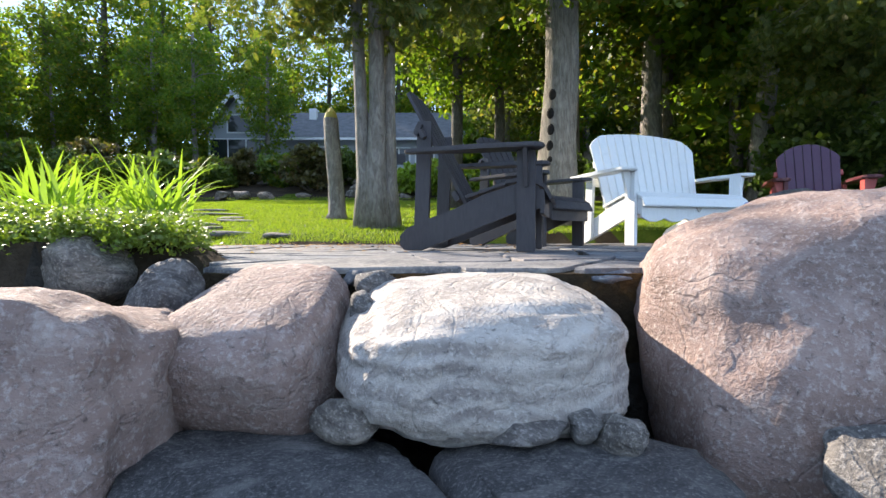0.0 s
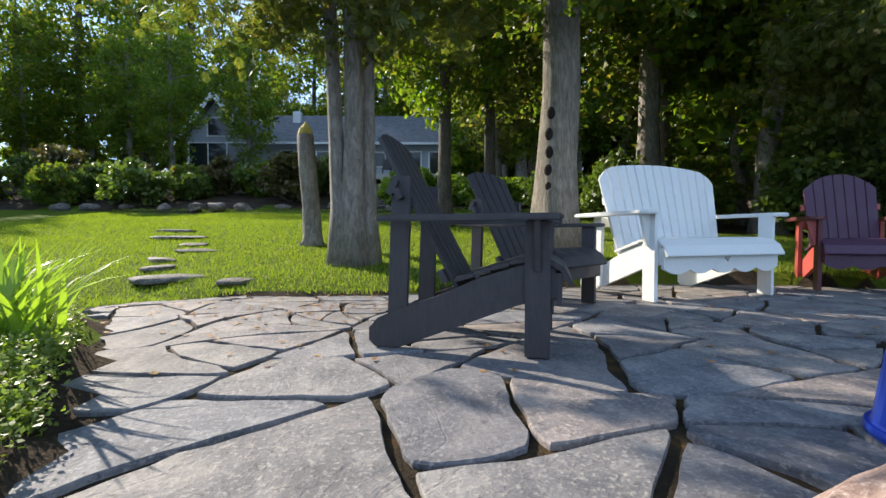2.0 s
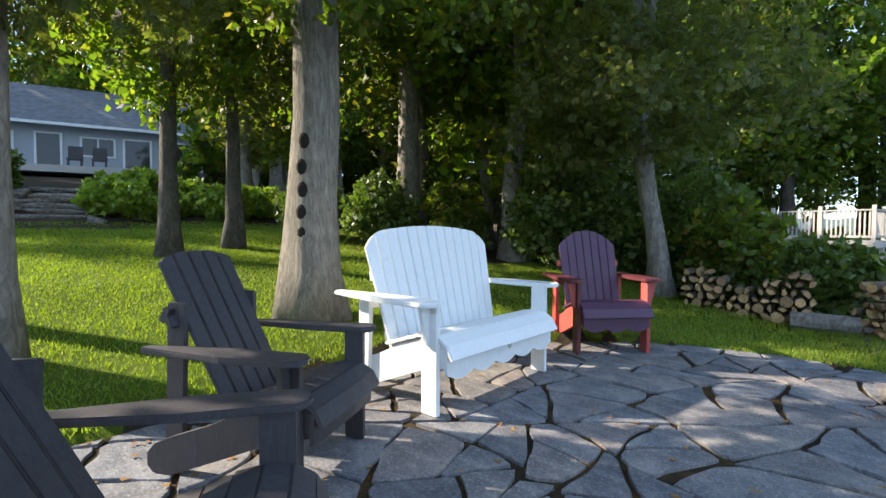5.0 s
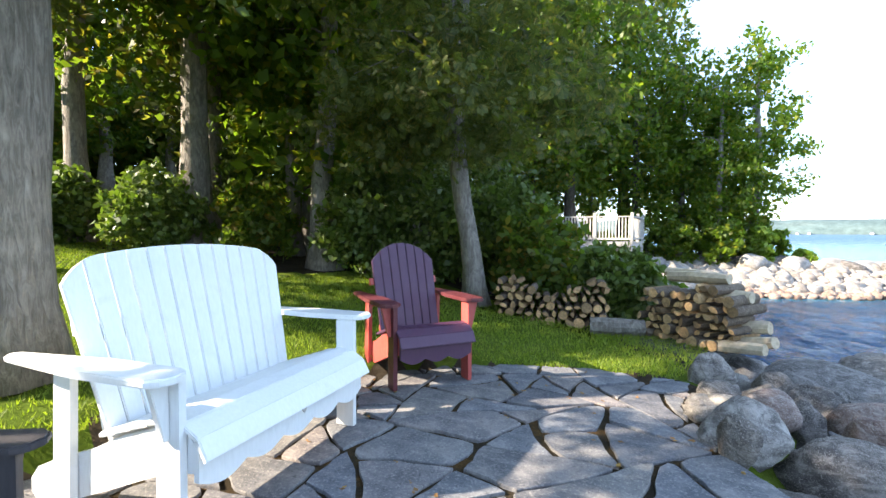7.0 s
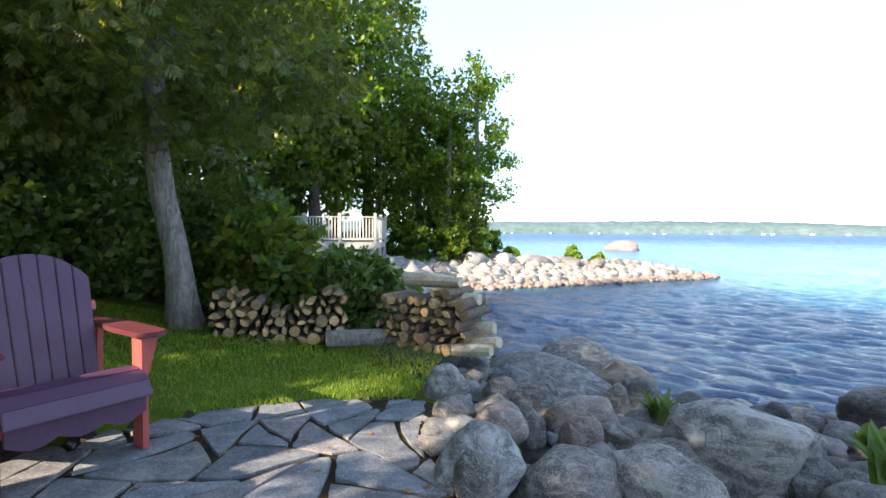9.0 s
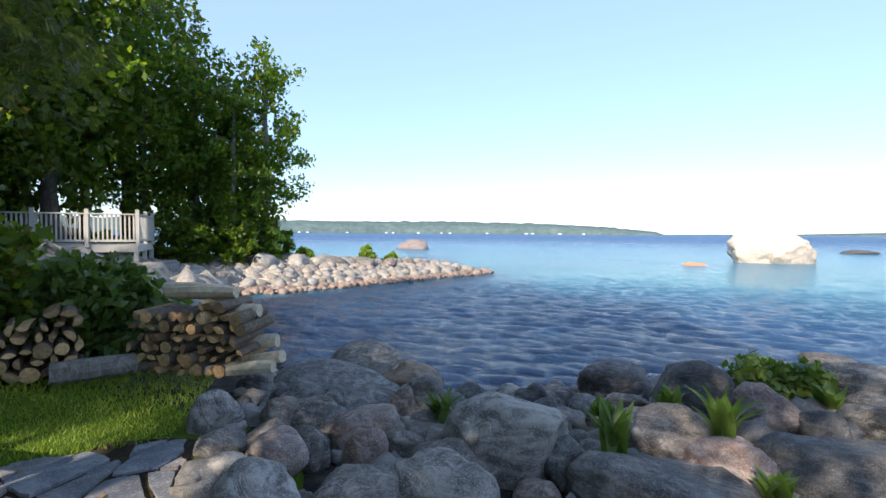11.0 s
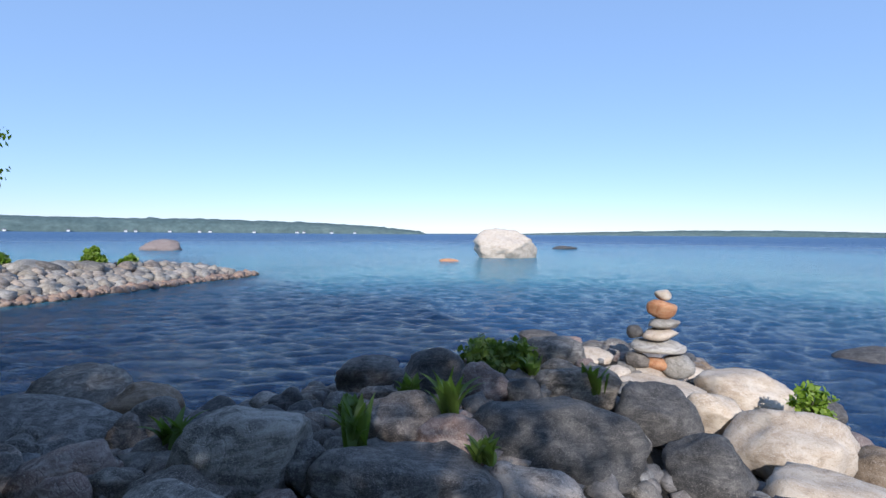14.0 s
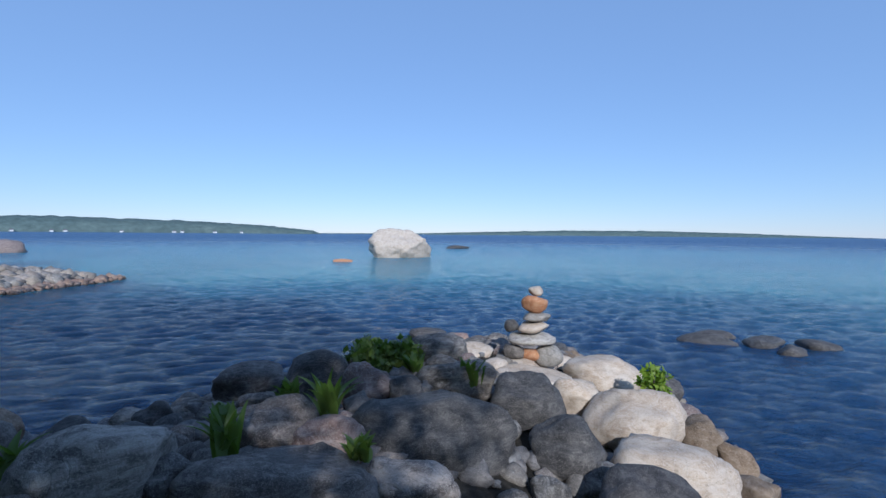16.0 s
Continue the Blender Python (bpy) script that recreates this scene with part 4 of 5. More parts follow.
stones_stuff("shore_cobbles", 900, on_point, 0.08, M_COBBLE, "cobbles filling gaps between shore boulders", 3, 2)


# ---- chairs ----
def chair(m, half, nback, mats, label, group, back_top=1.0, scallop=False, emblem=False, recline=0.7):
    """Slatted lawn chair with sloping skids, wide arms and a fanned back. Origin: the floor midway between the front legs; it faces -y."""
    body, accent, seat_m = mats
    c = thing("adirondack_chair" if half < 0.5 else "adirondack_loveseat", m, label, "chair" if half < 0.5 else "bench", group)
    T = 0.028
    side_m = lambda x: Matrix.Translation((x, 0, 0)) @ Matrix(((0, 0, 1, 0), (1, 0, 0, 0), (0, 1, 0, 0), (0, 0, 0, 1)))  # outline (y, z), thick along x
    skid = [(-0.09, 0.24), (-0.1, 0.3), (-0.06, 0.36), (0.05, 0.375), (0.24, 0.315), (0.4, 0.24), (0.6, 0.17), (0.69, 0.13), (0.73, 0.085), (0.73, 0.03), (0.7, 0.002), (0.6, 0.002), (0.32, 0.11), (0.08, 0.205)]
    for sx in (-1, 1):
        xi = sx * (half - 0.05)
        part("skid", slab_bm(skid, T, side_m(xi), 0.004), accent, c)
        part("front_leg", box_bm((T, 0.1, 0.55), pose(sx * (half - 0.018), 0.0, 0.275), 0.004), body if sx < 0 else accent, c)
        part("rear_leg", box_bm((T, 0.085, 0.72 if recline > 0.6 else 0.5), pose(sx * (half - (0.079 if recline > 0.6 else 0.018)), 0.6 if recline > 0.6 else 0.5, 0.39 if recline > 0.6 else 0.3, 2), 0.004), accent, c)
        xa = sx * (half + (0.045 if half > 0.5 else 0.02))
        arm = [(-0.07, -0.05), (-0.045, -0.085), (0.0, -0.1), (0.045, -0.085), (0.075, -0.05), (0.075, 0.25), (0.03, 0.66), (0.0, 0.68), (-0.03, 0.66), (-0.07, 0.25)]
        arm = [(-sx * u, v) for u, v in arm]
        if sx > 0:
            arm = arm[::-1]
        part("armrest", slab_bm(arm, 0.026, pose(xa, 0, 0.563), 0.006), body, c)
        part("arm_bracket", slab_bm([(0, 0), (0.0, -0.2), (0.02, -0.2), (0.07, 0)] if sx > 0 else [(0, 0), (-0.07, 0), (-0.02, -0.2), (0, -0.2)], 0.025, pose(sx * (half - 0.003), 0, 0.549, 90), 0.003), accent, c)
    inner = half - 0.065
    # seat slats follow the skids' curve
    line = [(-0.115, 0.318), (-0.07, 0.366), (0.0, 0.39), (0.075, 0.382), (0.15, 0.36), (0.225, 0.336), (0.3, 0.312)]
    for i, (yy, zz) in enumerate(line):
        ang = (62, 32, 6, -9, -15, -16, -16)[i]
        part("seat_slat", box_bm((2 * inner + 0.085, 0.077, 0.02), pose(0, yy, zz + 0.004, ang), 0.004), seat_m, c)
    # fanned back
    low_y, low_z, high_y = 0.325, 0.22, recline
    ln = math.hypot(high_y - low_y, back_top - low_z)
    lean = math.degrees(math.atan2(high_y - low_y, back_top - low_z))
    back = pose(0, low_y, low_z, 90 - lean)
    slim = recline > 0.6
    wide = 0.222 if slim else inner
    w0, gap = 2 * wide / nback, 0.0045 if slim else 0.002
    for i in range(nback):
        u0, u1 = -wide + i * w0 + gap, -wide + (i + 1) * w0 - gap

        def top(u):
            s = min(1.0, abs(u) / wide)
            if slim:
                return ln * (1 - 0.035 * s * s) - 0.022 * s ** 4
            return ln * (1 - 0.07 * s * s) - (0.08 * max(0, (s - 0.72) / 0.28) ** 2.2 if half > 0.5 else 0.085 * s ** 2.4)

        fan = 1.05 if slim else 1.0 + 0.16 * min(1, inner / 0.4)
        pts = [(u0, 0), (u1, 0)] + [((u1 + (u0 - u1) * k / 4) * fan, top(u1 + (u0 - u1) * k / 4)) for k in range(5)]
        part("back_slat", slab_bm(pts, 0.02, back, 0.004), seat_m, c)
    part("back_rail", box_bm((2 * half - 0.05, 0.05, 0.03), back @ pose(0, ln * 0.62, -0.026), 0.004), accent, c)
    part("back_rail", box_bm((2 * inner, 0.06, 0.03), back @ pose(0, 0.12, -0.026), 0.004), accent, c)
    part("back_rail", box_bm((2 * half - 0.066, 0.03, 0.07), pose(0, 0.62, 0.7, 25) if recline > 0.6 else pose(0, 0.48, 0.515, 15), 0.004), accent, c)
    # front apron
    n = 40
    out = [(-inner - 0.03, 0.34), (-inner - 0.03, 0.21)]
    for k in range(n + 1):
        s = k / n
        out.append(((-1 + 2 * s) * (inner + 0.02), 0.205 - (0.03 * abs(math.sin(s * math.pi * (5 if half > 0.5 else 3))) if scallop else 0)))
    out += [(inner + 0.03, 0.21), (inner + 0.03, 0.34)]
    part("apron", slab_bm(out, 0.022, pose(0, -0.085, 0, 90)), body if not scallop else seat_m, c)
    if emblem:
        part("emblem", slab_bm([(0, -0.035), (0.022, -0.01), (0.03, 0.012), (0.02, 0.03), (0, 0.02), (-0.02, 0.03), (-0.03, 0.012), (-0.022, -0.01)], 0.006, pose(0.03, -0.1, 0.285, 90)), M_DECK, c, "small heart-shaped cutout plaque")
    return c


def facing(x0, y0, x1, y1):
    """Pose of a chair whose front legs (left and right as one looks at its front from -y) stand at the two places."""
    a = math.degrees(math.atan2(y1 - y0, x1 - x0))
    return pose((x0 + x1) / 2, (y0 + y1) / 2, 0.006, 0, 0, a)


CH = "lawn chairs round the patio"
DARKS = (M_BLACK, M_BLACK, M_BLACK)
chair(pose(0.525, 2.895, 0.006, 0, 0, 75), 0.315, 5, DARKS, "charcoal-painted slatted wooden lawn chair with wide arms", CH, 0.965, recline=0.72)
chair(pose(0.95, 3.92, 0.006, 0, 0, 46), 0.315, 5, DARKS, "charcoal-painted wooden lawn chair on the flagstones", CH, 0.965, recline=0.72)
chair(facing(1.6, 4.2, 2.83, 4.63) @ Matrix.Scale(1.17, 4), 0.54, 13, (M_WHITE, M_WHITE, M_WHITE), "white-painted double lawn seat with scalloped apron", CH, 0.945, True, True, 0.5)
# maroon left leg and bright red right leg paint in shade and sun
chair(facing(3.43, 4.87, 4.02, 4.61) @ Matrix.Scale(1.14, 4), 0.295, 7, (M_MAROON_SHADE, M_RED_SUN, M_PLUM), "plum-coloured lawn chair with red sides, sun and shade in their colours", CH, 0.945, True, recline=0.56)


def blue_tub():
    c = thing("plastic_tub", pose(1.275, 1.77, 0.006), "upturned blue plastic tub beside the pink boulder", "tub")
    bm = tube_bm([(0, 0, 0), (0, 0, 0.015), (0, 0, 0.03), (0, 0, 0.2), (0, 0, 0.215), (0, 0, 0.217)], [0.185, 0.185, 0.176, 0.152, 0.145, 0.12], 32)
    part("shell", bm, M_BLUE, c, smooth=False)
    part("rim", tube_bm([(0, 0, 0.0), (0, 0, 0.012), (0, 0, 0.024)], [0.19, 0.194, 0.19], 32), M_BLUE, c)
    rock(1.3, 1.79, 0.24, 0.15, 0.14, 0.06, 20, M_DARK, 77, "stone", "flat dark stone lying on the blue tub", 3, 0.2)


blue_tub()
# ---- trees and shrubs ----
def crown_centres(n, rx, ry, rz, seed, hollow=0.35, cone=0.0):
    """Clump centres in an uneven crown: an ellipsoid, or with cone=1 a pointed one."""
    r = np.random.default_rng(seed)
    out = []
    while len(out) < n:
        p = r.uniform(-1, 1, 3)
        q = np.linalg.norm(p)
        if q > 1 or q < hollow:
            continue
        k = 1 - cone * (p[2] + 1) / 2 * 0.85
        w = 0.8 + 0.4 * noise.noise(Vector(p * 1.9) + Vector((seed, 0, 0)))
        out.append((p[0] * rx * k * w, p[1] * ry * k * w, p[2] * rz))
    return np.array(out)


def limb_set(trunk_pts, centres, count, r0, seed):
    r = random.Random(seed)
    bms = []
    for k in range(count):
        c = Vector(centres[r.randrange(len(centres))])
        base = min([p for p in trunk_pts if p[2] > 0.35 * max(q[2] for q in trunk_pts)], key=lambda p: abs(p[2] - (c.z - 0.35 * math.hypot(c.x, c.y))))
        b = Vector(base)
        mid = (b + c) / 2 + Vector((r.uniform(-0.2, 0.2), r.uniform(-0.2, 0.2), 0.12 * (c - b).length))
        bms.append(tube_bm([b, (b + mid) / 2 + Vector((0, 0, 0.05)), mid, c], [r0, r0 * 0.75, r0 * 0.5, r0 * 0.15], 6))
    return bms


def tree(x, y, height, trunks, crown, leaf, bark_m, label, seed, name="tree", z=None, turn=0, limbs=10, group="", droop=0.0, long=1.7, cone=0.0, flat=0.0, sides=12, spray=False):
    """trunks: list of (points, radii). crown: list of (centre, radii, clumps, spread, leaves each, leaf size)."""
    zz = land(x, y) - 0.03 if z is None else z
    t = thing(name, pose(x, y, zz, 0, 0, turn), label, "tree", group)
    for i, (pts, radii) in enumerate(trunks):
        part("trunk", tube_bm(pts, radii, sides, 0.25, seed=seed + i), bark_m, t, smooth=True)
    allc = []
    for k, (centre, rad, clumps, spread, per, size) in enumerate(crown):
        cc = crown_centres(clumps, *rad, seed + k, cone=cone) + np.array(centre)
        allc.append(cc)
        me = sprays_mesh("crown", cc, spread, per, size, droop, seed + k) if spray else leaves_mesh("crown", cc, spread, per, size, droop, long, flat, seed + k)
        link_mesh("crown", me, leaf, t)
    if limbs:
        pts = [p for tp, _ in trunks for p in tp[1:]]
        for bm in limb_set(pts, np.concatenate(allc), limbs, trunks[0][1][-1] * 0.45 + 0.012, seed):
            part("limb", bm, bark_m, t, smooth=True)
    return t


def trunk_line(h, r, lean=(0, 0), wob=0.05, n=9, flare=1.7, seed=0):
    q = random.Random(seed)
    pts, rad = [], []
    for i in range(n):
        s = (i / (n - 1)) ** 1.25
        pts.append((lean[0] * s * h + q.uniform(-wob, wob) * (i > 0), lean[1] * s * h + q.uniform(-wob, wob) * (i > 0), s * h))
        rad.append(r * (1 - 0.62 * s) * (flare if i == 0 else (1 + (flare - 1) * 0.35 if i == 1 else 1)))
    return pts, rad


def shifted(line, dx, dy):
    pts, rad = line
    return [(x + dx, y + dy, z) for x, y, z in pts], rad


# triple-stemmed cedar at the patio edge
tree(-0.76, 5.9, 9, [shifted(trunk_line(8.5, 0.092, (-0.045, 0.01), 0.02, flare=2.0, seed=1), -0.17, 0), shifted(trunk_line(8.5, 0.1, (-0.008, 0.0), 0.015, flare=1.9, seed=2), -0.03, -0.05), shifted(trunk_line(8, 0.085, (0.02, 0.02), 0.015, flare=2.0, seed=3), 0.07, 0.06)],
     [((0, 0.3, 5.9), (2.9, 2.9, 3.6), 420, 0.4, 36, 0.16), ((-0.5, -0.4, 2.95), (2.6, 2.0, 0.7), 100, 0.36, 38, 0.14)], M_CEDAR, M_BARK, "triple-stemmed cedar with grey bark by the patio", 5, "cedar_tree", limbs=26, droop=0.6, spray=True)
# large maple with woodpecker holes
big = tree(1.53, 6.48, 12, [trunk_line(10, 0.25, (0.012, 0.0), 0.02, n=12, flare=1.5, seed=8)], [((0.0, 0.2, 7.2), (3.7, 3.6, 3.8), 330, 0.48, 55, 0.075), ((-0.3, -1.0, 3.2), (2.4, 2.2, 0.5), 60, 0.34, 55, 0.07)], M_LEAF_OAK, M_OAK,
           "tall broad maple trunk with woodpecker holes in its bark", 15, "maple_tree", limbs=24, long=1.5, sides=24)
for k, (z, a) in enumerate(((0.38, -84), (0.5, -40), (0.66, -46), (0.85, -95), (1.04, -98), (1.25, -96), (1.46, -98), (1.7, -92))):
    r0 = 0.25 * (1 - 0.62 * z / 10) + 0.012
    hole = tube_bm([(0, 0, -0.04), (0, 0, 0.0), (0, 0, 0.012)], [0.045, 0.05, 0.03], 10)
    hole.transform(Matrix.Translation((0.03 * z / 10 + r0 * math.cos(radians(a - 30)), r0 * math.sin(radians(a - 30)), z)) @ Vector((math.cos(radians(a - 30)), math.sin(radians(a - 30)), 0)).to_track_quat("Z", "Y").to_matrix().to_4x4() @ Matrix.Diagonal((1, 1.5, 1, 1)))
    part("hole", hole, M_HOLE, big, "dark woodpecker hole")
# leaning cedar over the woodpile
lean = [((0, 0, 0), 0.2), ((-0.01, 0.03, 0.3), 0.15), ((-0.04, 0.1, 0.8), 0.135), ((-0.08, 0.22, 1.4), 0.125), ((-0.1, 0.3, 2.0), 0.12), ((-0.12, 0.34, 3.2), 0.11), ((-0.25, 0.5, 5.5), 0.08), ((-0.3, 0.3, 8.0), 0.03)]
lean2 = [((0.1, 0.2, 0), 0.15), ((0.1, 0.22, 0.5), 0.11), ((0.08, 0.3, 1.2), 0.09), ((0.06, 0.4, 2.0), 0.08), ((0.06, 0.4, 3.4), 0.07), ((0.1, 0.1, 6), 0.03)]
tree(6.3, 6.1, 9, [tuple(zip(*lean)), tuple(zip(*lean2))], [((-0.3, 0.2, 5.6), (3.2, 3.2, 3.6), 400, 0.42, 46, 0.15), ((-0.2, 0.2, 2.65), (2.5, 2.5, 0.65), 110, 0.36, 46, 0.14)], M_CEDAR, M_BARK, "dense cedar with a pale crooked double trunk", 25, "cedar_tree", limbs=26, droop=0.6, spray=True)
# two slim trees on the lawn
tree(0.31, 10.6, 8, [trunk_line(7.5, 0.14, (0.01, 0), 0.03, seed=31)], [((0, 0, 5.0), (2.4, 2.4, 2.8), 260, 0.45, 50, 0.08)], M_LEAF, M_BARK_DARK, "slim dark-trunked tree on the lawn", 31, limbs=14)
tree(1.35, 11.6, 8, [trunk_line(7.5, 0.14, (-0.01, 0), 0.03, seed=33)], [((0, 0, 5.0), (2.4, 2.4, 2.8), 260, 0.45, 50, 0.08)], M_CEDAR, M_BARK_DARK, "slim dark-trunked tree on the lawn", 33, limbs=14)


def dead_stub():
    t = thing("tree_stump", pose(-1.7, 7.75, 0.33), "tall dead trunk stub with a fresh pointed cut top", "stump")
    pts = [(0, 0, 0), (0, 0, 0.12), (-0.02, 0, 0.6), (-0.06, 0, 1.2), (-0.09, 0, 1.62)]
    part("trunk", tube_bm(pts, [0.19, 0.14, 0.125, 0.12, 0.115], 14, 0.3), M_BARK, t, smooth=True)
    part("cut_top", tube_bm([(-0.09, 0, 1.62), (-0.09, 0.0, 1.7), (-0.085, 0.02, 1.8)], [0.112, 0.09, 0.015], 10, 0.2), M_YELLOW, t, "pale yellow cut wood")


dead_stub()


# woods: a few kinds, repeated
def wood_kind(name, seed, leaf, bark_m, height, width, clumps, per, size, low, label, cone=0.0, long=1.6):
    h = height
    return tree(0, 0, h, [trunk_line(h * 0.92, 0.017 * h + 0.03, (0.01, 0.01), 0.06, seed=seed)],
                [((0, 0, low + (h - low) / 2), (width, width, (h - low) / 2), clumps, 0.11 * h ** 0.75, per, size)], leaf, bark_m, label, seed, name, z=0, limbs=9, cone=cone, long=long, sides=8)


kinds = [wood_kind("forest_tree", 61, M_LEAF, M_BARK_DARK, 12, 3.2, 230, 34, 0.15, 1.2, "leafy green maple at the edge of the woods"),
         wood_kind("forest_tree", 62, M_LEAF_OAK, M_BARK_DARK, 14, 3.4, 250, 34, 0.155, 1.6, "dark green broadleaf tree in the woods"),
         wood_kind("forest_tree", 63, M_CEDAR, M_BARK, 12, 2.5, 230, 44, 0.1, 1.0, "dark conical cedar in the woods", 0.75, 2.4),
         wood_kind("forest_tree", 64, M_LEAF, M_BARK, 9, 2.2, 150, 34, 0.125, 1.1, "young light green tree at the wood's edge"),
         wood_kind("forest_tree", 65, M_LEAF_OAK, M_BARK, 12, 3.2, 200, 38, 0.13, 3.0, "tree with a bare grey trunk at the wood's edge")]
W = "trees of the surrounding woods"
spots_right = [(3.6, 13.5, 4), (5.0, 11.6, 4), (5.6, 12.3, 4), (6.4, 14.0, 2), (7.4, 11.4, 4), (8.4, 9.4, 2), (6.6, 10.9, 3), (14.2, 16.8, 3), (4.0, 17.5, 3), (12, 19.5, 3), (16.5, 15.8, 3), (2.4, 18.5, 2), (9.4, 9.8, 2), (6.2, 9.3, 3)]
spots_shore = [(19.4, 12.6, 1), (18.8, 14, 0), (21, 11.5, 0), (22.5, 13.5, 1), (23.5, 9.5, 0), (25.5, 8.0, 3), (24.6, 6.4, 3), (26.5, 11, 1), (28.5, 9, 3), (26.2, 5.2, 3), (27.4, 6.6, 3), (21, 16, 1), (25, 15, 1)]
spots_left = [(-17.5, 29, 3), (-20, 21, 3), (-22, 17, 0), (-27.5, 20, 1), (-23, 19, 0), (-31, 38, 1), (-26, 25, 0), (-29, 21, 1), (-20.5, 36, 0), (-25, 36, 1), (-31, 30, 0), (-26, 14, 0), (-29, 13, 1), (-19, 12.0, 3), (-34, 18, 1), (-36, 26, 0), (-40, 16, 1)]
spots_back = [(-15, 42, 1), (-10, 43, 0), (-5, 42, 1), (0, 43, 0), (5, 40, 1), (9, 35, 0), (6, 30, 1), (11, 27, 2), (14, 32, 1), (5, 24, 2), (-20, 42, 1), (19, 25, 1), (25, 22, 0), (3.2, 22, 3), (-3.5, 38.5, 0)]
spots_fill = [(-12.5, 24.5, 3)] + [(-10.4, 28.6, 3), (-16.6, 28.0, 3), (2.8, 27, 3), (-31, 40, 0), (-36, 36, 0), (-27, 46, 1)] + [(-17 - 3.2 * k, 38 - 1.6 * k, 3) for k in range(8)] + [(-24 + 4.2 * k, 50 + 2 * (k % 2), 2 if k % 3 else 3) for k in range(13)] + [(-21 - 3 * k, 16 + 0.6 * k, 3) for k in range(5)] + [(4 + 2.6 * k, 21.5 + (k % 3), 3) for k in range(7)] + [(18 + 2.2 * k, 13 + (k % 2), 3) for k in range(6)] + [(-27 - 2.6 * k, 30 - 1.2 * k, 3) for k in range(9)] + [(-25 - 3 * k, 9 + 0.5 * k, 3) for k in range(5)]
for k, (x, y, i) in enumerate(spots_right + spots_shore + spots_left + spots_back + spots_fill):
    s = (1.05 if y > 35 else 0.85) + 0.35 * ((int(x * 7) + int(y * 13)) % 11) / 11
    ob = copy_thing(kinds[i], pose(0, 0, 0))
    ob.scale = (s, s, s * (0.95 + 0.15 * ((int(x * 5) + int(y * 3)) % 7) / 7))
    ob.location, ob.rotation_euler = (x, y, land(x, y) - 0.05), (0, 0, k * 2.4)
    tagged(ob, group=W)
for k, (x, y) in enumerate(((-44, 40), (30, 30), (40, 24), (-44, 30), (34, 27))):
    o = kinds[k]
    o.location, o.scale = (x, y, land(x, y) - 0.05), (1.1, 1.1, 1.1)
    tagged(o, group=W)


def shrub(x, y, w, h, leaf, seed, label, n=60, per=46, size=0.06, name="shrub", z=None, group="shrubs of the garden and woods"):
    zz = land(x, y) if z is None else z
    t = thing(name, pose(x, y, zz), label, "shrub", group)
    cc = crown_centres(n, w / 2, w / 2, h * 0.5, seed, 0.2) + np.array((0, 0, h * 0.46))
    cc[:, 2] = np.maximum(cc[:, 2], 0.05)
    link_mesh("foliage", leaves_mesh("foliage", cc, 0.16 * max(w, h) ** 0.7, per, size, 0, 1.7, 0, seed), leaf, t)
    r = random.Random(seed)
    for c in cc[:4]:
        part("stem", tube_bm([(r.uniform(-0.06, 0.06), r.uniform(-0.06, 0.06), -0.02), tuple(c * 0.5), tuple(c)], [0.02, 0.013, 0.005], 5), M_BARK_DARK, t)
    return t


# thickets closing the view behind the house and under the far woods
for k in range(17):
    x, y = (-36 + 4.2 * k, 41 + 1.5 * (k % 2)) if k < 12 else (2.5 + 2.8 * (k - 12), 26 + (k % 2))
    shrub(x, y, 5.2, 4.2, (M_LEAF, M_LEAF_OAK)[k % 2], 1300 + k, "tall leafy thicket under the far trees", 70, 46, 0.24)
# dark understorey behind the chairs and over the woodpile
r5 = random.Random(5)
for k, (x, y, w, h) in enumerate(((7.1, 5.6, 1.5, 1.6), (7.4, 4.6, 1.3, 1.3), (7.9, 6.6, 2.0, 2.2), (8.4, 5.6, 1.4, 1.2), (7.2, 7.8, 2.0, 2.2), (6.4, 8.6, 1.8, 1.9), (5.4, 10.2, 1.8, 1.5), (4.2, 11.4, 1.8, 1.6), (8.8, 7.6, 2.2, 2.6), (9.4, 7.8, 1.8, 1.8), (11, 9.2, 2.2, 2.4), (12.4, 10.0, 2.2, 2.0), (13.8, 11, 2.2, 2.2), (7.6, 9.6, 2.2, 2.4), (9.4, 10.4, 2.4, 2.6), (11.6, 11.6, 2.6, 2.8), (6.2, 12.4, 2.2, 2.2), (3.2, 13.2, 1.8, 1.5), (8.4, 13.5, 2.6, 2.8))):
    shrub(x, y, w, h, M_SHRUB if k % 3 else M_LEAF_OAK, 300 + k, "dark green leafy undergrowth shrub", 90, 50, 0.075)
# bushes along the bank below the house
for k in range(26):
    x = -19 + k * 0.7 + r5.uniform(-0.3, 0.3)
    if -3.1 < x < -1.2:
        continue
    y = 16.3 + r5.uniform(-0.5, 1.6)
    w = r5.uniform(1.5, 2.5)
    shrub(x, y, w, w * r5.uniform(0.55, 0.8), (M_SHRUB, M_ROUGE, M_SHRUB, M_LEAF_OAK)[k % 4], 400 + k, ("rounded green garden shrub on the bank", "reddish-leaved garden shrub on the bank", "rounded green garden shrub on the bank", "dark green garden shrub on the bank")[k % 4], 50, 44, 0.1)
for k in range(12):
    x = -0.9 + (k % 8) * 0.62 + r5.uniform(-0.2, 0.2)
    y = 16.0 + 1.3 * (k // 8) + r5.uniform(-0.3, 0.3)
    w = r5.uniform(0.8, 1.3)
    shrub(x, y, w, w * 0.75, M_LIME, 450 + k, "bright yellow-green garden shrub by the steps", 40, 40, 0.09)
